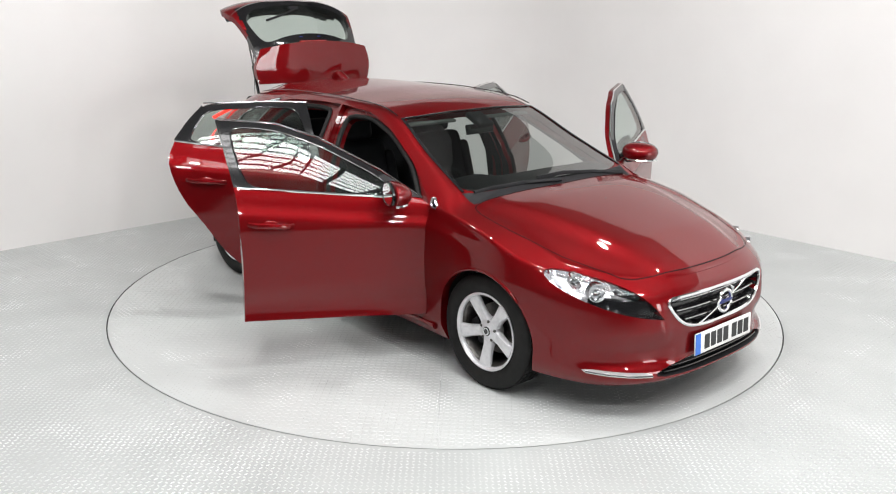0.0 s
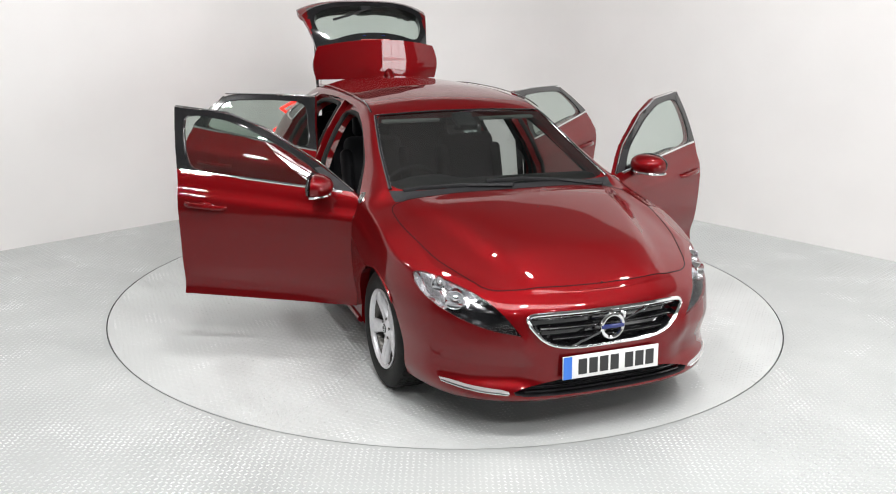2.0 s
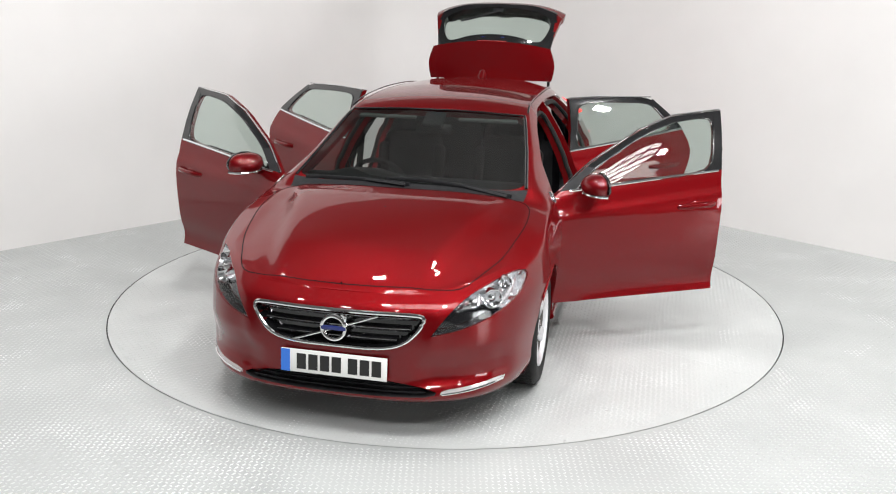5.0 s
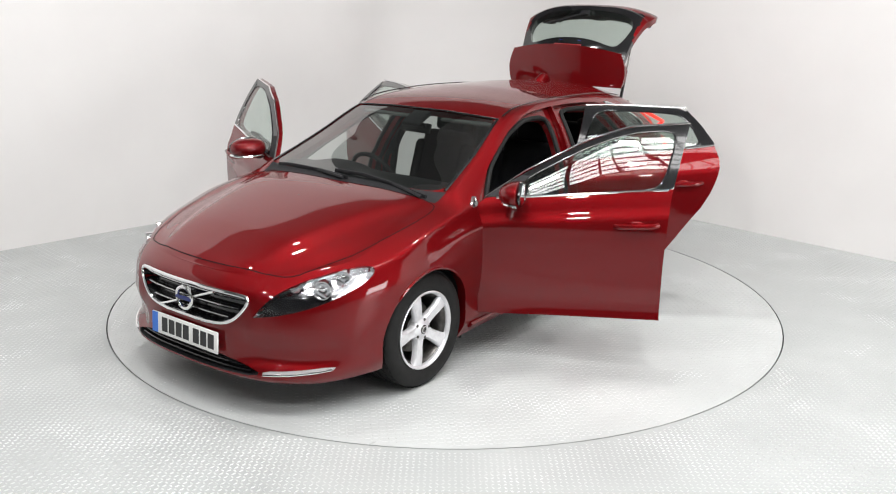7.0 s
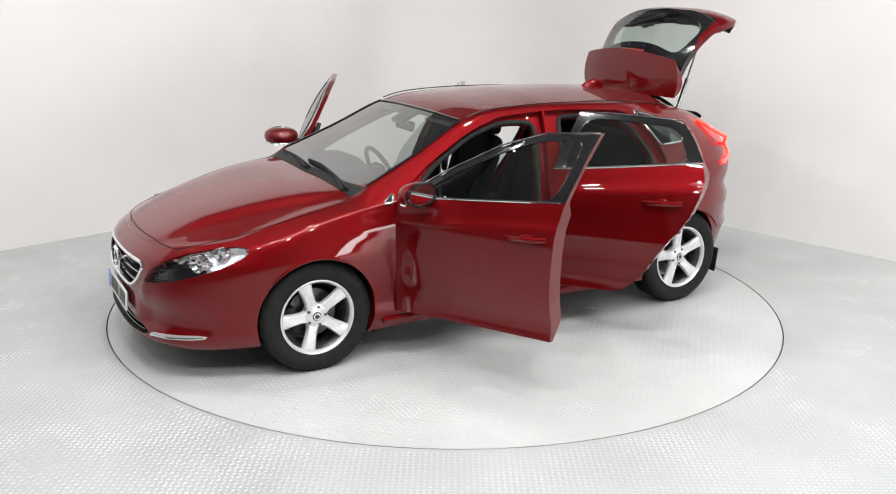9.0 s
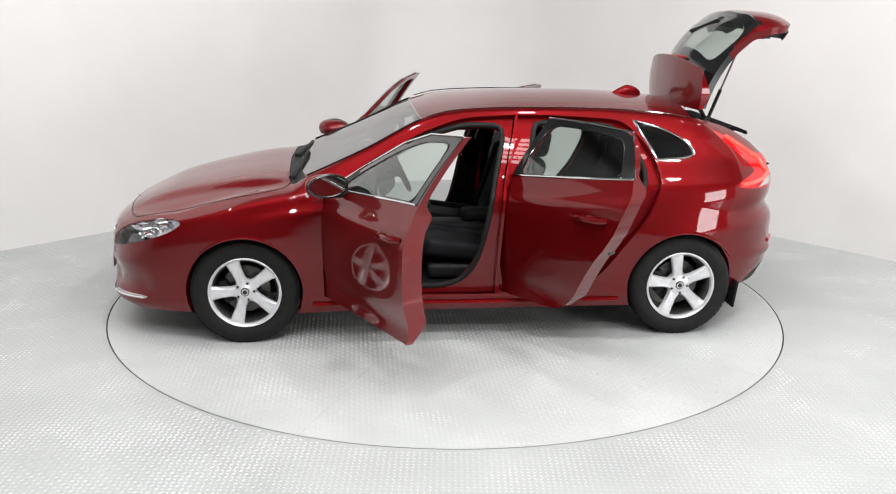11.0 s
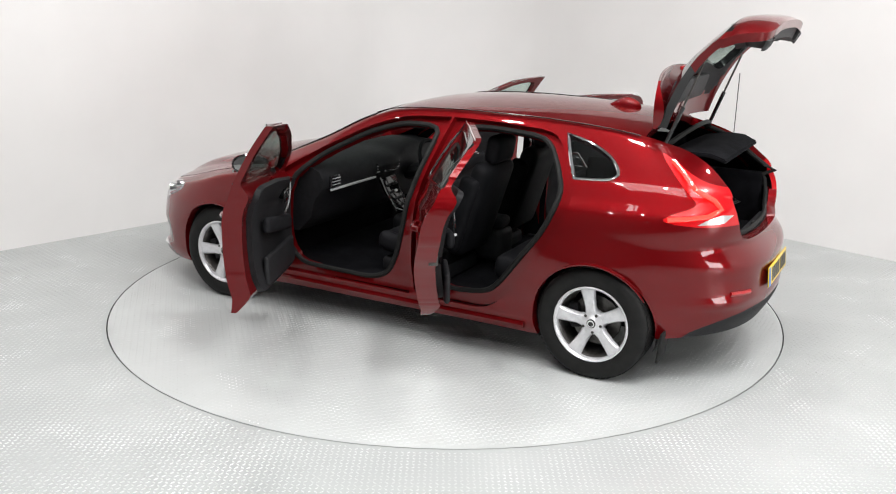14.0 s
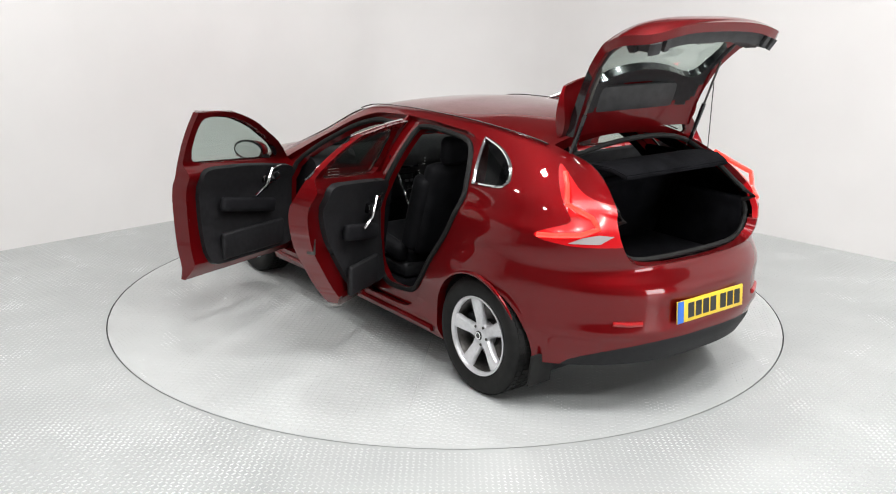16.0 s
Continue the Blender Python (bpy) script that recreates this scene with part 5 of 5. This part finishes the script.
# dashboard
bm = bmesh.new()
prof = [(0.97, 0.955), (0.80, 0.965), (0.66, 0.955), (0.585, 0.925), (0.555, 0.87), (0.575, 0.80), (0.63, 0.73), (0.66, 0.62), (0.76, 0.52), (0.97, 0.52)]
rows = []
for y in np.linspace(-0.735, 0.735, 31):
    hood = 0.035 * math.exp(-((y + 0.36) / 0.17) ** 4)
    rows.append([bm.verts.new((x - 0.02 * math.cos(y * 2.0) - (0.03 * math.exp(-(y / 0.13) ** 4) if 0.6 < z < 0.93 else 0), y, z + (hood if z > 0.90 and x < 0.85 else 0))) for x, z in prof])
for a, b in zip(rows, rows[1:]):
    for k in range(len(prof)):
        bm.faces.new((a[k], a[(k + 1) % len(prof)], b[(k + 1) % len(prof)], b[k]))
bm.faces.new(rows[0][::-1])
bm.faces.new(rows[-1])
bmesh.ops.recalc_face_normals(bm, faces=bm.faces)
part("dashboard", bm, TRIM, car, "soft black dashboard", sharp=60)
for y in (0.62, -0.62, 0.11, -0.11):
    soft_box("air_vent", (0.545, y, 0.855), (0.02, 0.10 if abs(y) > 0.3 else 0.08, 0.075), None, BLACK_GLOSS, "", 0.008)
    for k in range(3):
        soft_box("vent_slat", (0.533, y, 0.835 + 0.02 * k), (0.008, 0.085 if abs(y) > 0.3 else 0.065, 0.004), None, ALLOY, "", 0.001)
soft_box("display_screen", (0.528, 0, 0.865), (0.015, 0.155, 0.085), pose(0, 0, 0, 0, 10, 0), BLACK_GLOSS, "", 0.006)
soft_box("centre_stack", (0.50, 0, 0.68), (0.035, 0.16, 0.30), pose(0, 0, 0, 0, 32, 0), BLACK_GLOSS, "slim gloss black centre console", 0.01)
for k in (1, -1):
    bent_bar("console_trim", [(0.555, k * 0.088, 0.81), (0.50, k * 0.086, 0.70), (0.42, k * 0.084, 0.585), (0.20, k * 0.082, 0.545)], 0.007, CHROME, label="bright metal console edge")
for r in range(4):
    for c in range(3):
        soft_box("console_button", (0.497 - 0.03 * r + 0.003, (c - 1) * 0.04, 0.735 - 0.045 * r), (0.012, 0.026, 0.018), pose(0, 0, 0, 0, 32, 0), ALLOY if c == 1 and r == 1 else TRIM, "", 0.003)
soft_box("dash_strip", (0.552, 0.40, 0.80), (0.014, 0.52, 0.016), None, ALLOY, "brushed metal dash strip", 0.004)
soft_box("tunnel_console", (0.02, 0, 0.43), (0.86, 0.19, 0.22), None, TRIM, "", 0.04)
soft_box("centre_armrest", (-0.22, 0, 0.575), (0.34, 0.17, 0.08), None, LEATHER, "", 0.03)
bent_bar("gear_lever", [(0.20, 0, 0.52), (0.19, 0, 0.61)], [0.016, 0.012], TRIM)
bm = bmesh.new()
bmesh.ops.create_uvsphere(bm, u_segments=14, v_segments=8, radius=0.028, matrix=Matrix.Translation((0.188, 0, 0.635)))
part("gear_knob", bm, CHROME, car)
# steering wheel, driver on the car's right
wheel_m = pose(0.36, -0.36, 0.835, 0, -64, 0)
steer = new("steering_wheel")
steer.parent = car
steer.matrix_basis = wheel_m
bm = bmesh.new()
tube(bm, [(0.182 * math.cos(a), 0.182 * math.sin(a), 0) for a in np.linspace(0, math.tau, 41)[:-1]], 0.0155, 8, closed=True)
part("steering_rim", bm, LEATHER, steer)
for a in (90, -90, 180):
    bm = bmesh.new()
    tube(bm, [(0.05, 0, -0.012), (0.12, 0, -0.01), (0.178, 0, 0)], [0.028, 0.022, 0.018], 8, 0.4)
    part("steering_spoke", bm, ALLOY if a == 180 else TRIM, steer, m=pose(0, 0, 0, 0, 0, a))
bm = bmesh.new()
box(bm, (0, 0, -0.01), (0.13, 0.15, 0.05), bevel=0.022, seg=3)
part("steering_hub", bm, TRIM, steer)
bm = bmesh.new()
tube(bm, [(0.035 * math.cos(a), 0.035 * math.sin(a), 0.016) for a in np.linspace(0, math.tau, 25)[:-1]], 0.004, 6, closed=True)
part("steering_badge", bm, CHROME, steer)
bent_bar("steering_column", [(0.37, -0.36, 0.81), (0.60, -0.36, 0.75)], [0.045, 0.06], TRIM)
for k in (1, -1):
    bent_bar("column_stalk", [(0.43, -0.36 + k * 0.05, 0.81), (0.42, -0.36 + k * 0.17, 0.83)], 0.008, TRIM)
# rear-view mirror and its sensor cover
soft_box("interior_mirror", (0.36, 0.0, 1.205), (0.03, 0.23, 0.065), pose(0, 0, 0, 0, -12, 0), BLACK_GLOSS, "", 0.012)
soft_box("sensor_cover", (0.36, 0.0, 1.262), (0.15, 0.13, 0.035), pose(0, 0, 0, 0, 25, 0), TRIM, "", 0.012)
for y in (0.33, -0.33):
    soft_box("sun_visor", (0.22, y, 1.275), (0.15, 0.38, 0.018), pose(0, 0, 0, 0, 14, 0), LINING, "", 0.006)
# boot: floor, sides, shelf, sill
soft_box("boot_floor", (-1.62, 0, 0.665), (0.76, 1.0, 0.04), None, FABRIC, "dark carpeted boot floor", 0.012)
for side in (1, -1):
    soft_box("boot_side", (-1.55, side * 0.53, 0.82), (0.70, 0.05, 0.36), pose(0, 0, 0, side * 4, 0, 0), FABRIC, "", 0.02)
soft_box("boot_back", (-1.33, 0, 0.84), (0.05, 1.16, 0.50), pose(0, 0, 0, 0, -20, 0), FABRIC, "", 0.015)
soft_box("boot_sill", (-1.968, 0, 0.764), (0.09, 0.78, 0.035), None, TRIM, "ribbed black boot sill", 0.01)
soft_box("boot_catch", (-1.968, 0, 0.786), (0.03, 0.05, 0.03), None, STEEL, "", 0.006)
bm = bmesh.new()
arch = [(-1.29, 0.50, 1.035), (-1.42, 0.475, 1.145), (-1.54, 0.455, 1.212), (-1.66, 0.44, 1.238), (-1.78, 0.425, 1.236), (-1.86, 0.40, 1.205)]
rows = [[bm.verts.new((x, q * y, z - d)) for q, d in ((1, 0), (-1, 0), (-1, 0.024), (1, 0.024))] for x, y, z in arch]
for a, b in zip(rows, rows[1:]):
    for k in range(4):
        bm.faces.new((a[k], a[(k + 1) % 4], b[(k + 1) % 4], b[k]))
bm.faces.new(rows[0])
bm.faces.new(rows[-1][::-1])
bmesh.ops.recalc_face_normals(bm, faces=bm.faces)
bmesh.ops.bevel(bm, geom=list(bm.edges), offset=0.006, segments=2, affect="EDGES")
part("parcel_shelf", bm, FABRIC, car, "black parcel shelf lifted with the tailgate")
line = [p for p in OPENING if p[0] > -0.04]
ring2 = [Vector(p) for p in line] + [Vector((-p[0], p[1])) for p in line[::-1]]


def gate_x(y, z):
    """Depth of the rear opening at that height."""
    if z > 1.0:
        lo, hi = -2.06, -1.45
        for _ in range(30):
            mid = (lo + hi) / 2
            zz = float(z_mid(mid)) - (float(z_mid(mid)) - float(z_rail(mid))) * min(1.0, abs(y) / float(y_rail(mid))) ** 2.1
            if zz < z:
                lo = mid
            else:
                hi = mid
        return lo
    return end_x(min(abs(y), 0.6), z, "r")


seal = []
for p in resample(ring2, 0.04, True):
    zs = min(p.y + (0.012 if p.y < 0.9 else -0.022), top_z(-1.5, min(abs(p.x), 0.45)) - 0.035)
    seal.append((gate_x(p.x, zs) + 0.065, p.x * 0.955, zs))
bent_bar("boot_seal", seal, 0.014, RUBBER, closed=True)
# struts and cords
for side in (1, -1):
    a, b = Vector((-1.53, side * 0.47, 1.225)), Vector((-1.71, side * 0.455, 1.71))
    bent_bar("strut_tube", [a, a.lerp(b, 0.52)], 0.012, BLACK_GLOSS)
    bent_bar("strut_rod", [a.lerp(b, 0.5), b], 0.006, STEEL)
bent_bar("shelf_cord", [(-1.72, -0.40, 1.22), (-1.72, -0.40, 1.60)], 0.0025, TRIM)
# tailgate inner trim, handle cup, brake lamp, wiper, badge
bm = skin("gate")
bmesh.ops.delete(bm, geom=[f for f in bm.faces if not 0.81 < f.calc_center_median().z < 1.0 or abs(f.calc_center_median().y) > 0.47], context="FACES")
for v in bm.verts:
    v.co.x += 0.048
part("gate_trim", shell(bm, 0.06), [GATE_GREY, GATE_GREY], gate, "grained dark grey tailgate trim")
bm = bmesh.new()
box(bm, (-1.955, 0.03, 0.88), (0.03, 0.10, 0.07), bevel=0.012)
part("pull_cup", bm, LINING, gate)
bm = bmesh.new()
box(bm, (-1.62, 0, 1.285), (0.14, 0.74, 0.03), pose(0, 0, 0, 0, -14, 0), bevel=0.01)
part("gate_top_trim", bm, GATE_GREY, gate)
for k in (1, -1):   # side trims down to the foot of the glass
    bm = bmesh.new()
    tube(bm, [(-1.66, k * 0.44, 1.24), (-1.80, k * 0.455, 1.15), (-1.93, k * 0.47, 1.04), (-1.99, k * 0.45, 0.97)], 0.022, 8, 0.5)
    part("gate_side_trim", bm, TRIM, gate)
bm = bmesh.new()
box(bm, (-1.985, 0, 1.07), (0.05, 0.09, 0.035), pose(0, 0, 0, 0, -45, 0), bevel=0.012)
tube(bm, [(-1.99, 0.02, 1.10), (-1.93, -0.18, 1.14), (-1.90, -0.30, 1.16)], 0.009, 6)
part("rear_wiper", bm, TRIM, gate, "black rear wiper")
bm = bmesh.new()
box(bm, (-1.735, 0.0, 1.325), (0.02, 0.24, 0.016), bevel=0.004)
part("high_brake_lamp", bm, LAMP_RED, gate)
bm = bmesh.new()
box(bm, (-1.765, 0.0, 1.275), (0.01, 0.19, 0.028), pose(0, 0, 0, 0, -40, 0), bevel=0.002)
part("window_sticker", bm, BADGE_BLUE, gate, "small dark blue window sticker")


def motions():
    """The turntable and the car on it turn together."""
    rows = [(t, pose(0, 0, 0, 0, 0, a)) for t, a in TURN]
    walk(turntable, rows)
    off = Matrix.Translation((-CENTRE[0], -CENTRE[1], 0))
    walk(car, [(t, m @ off) for t, m in rows])


motions()
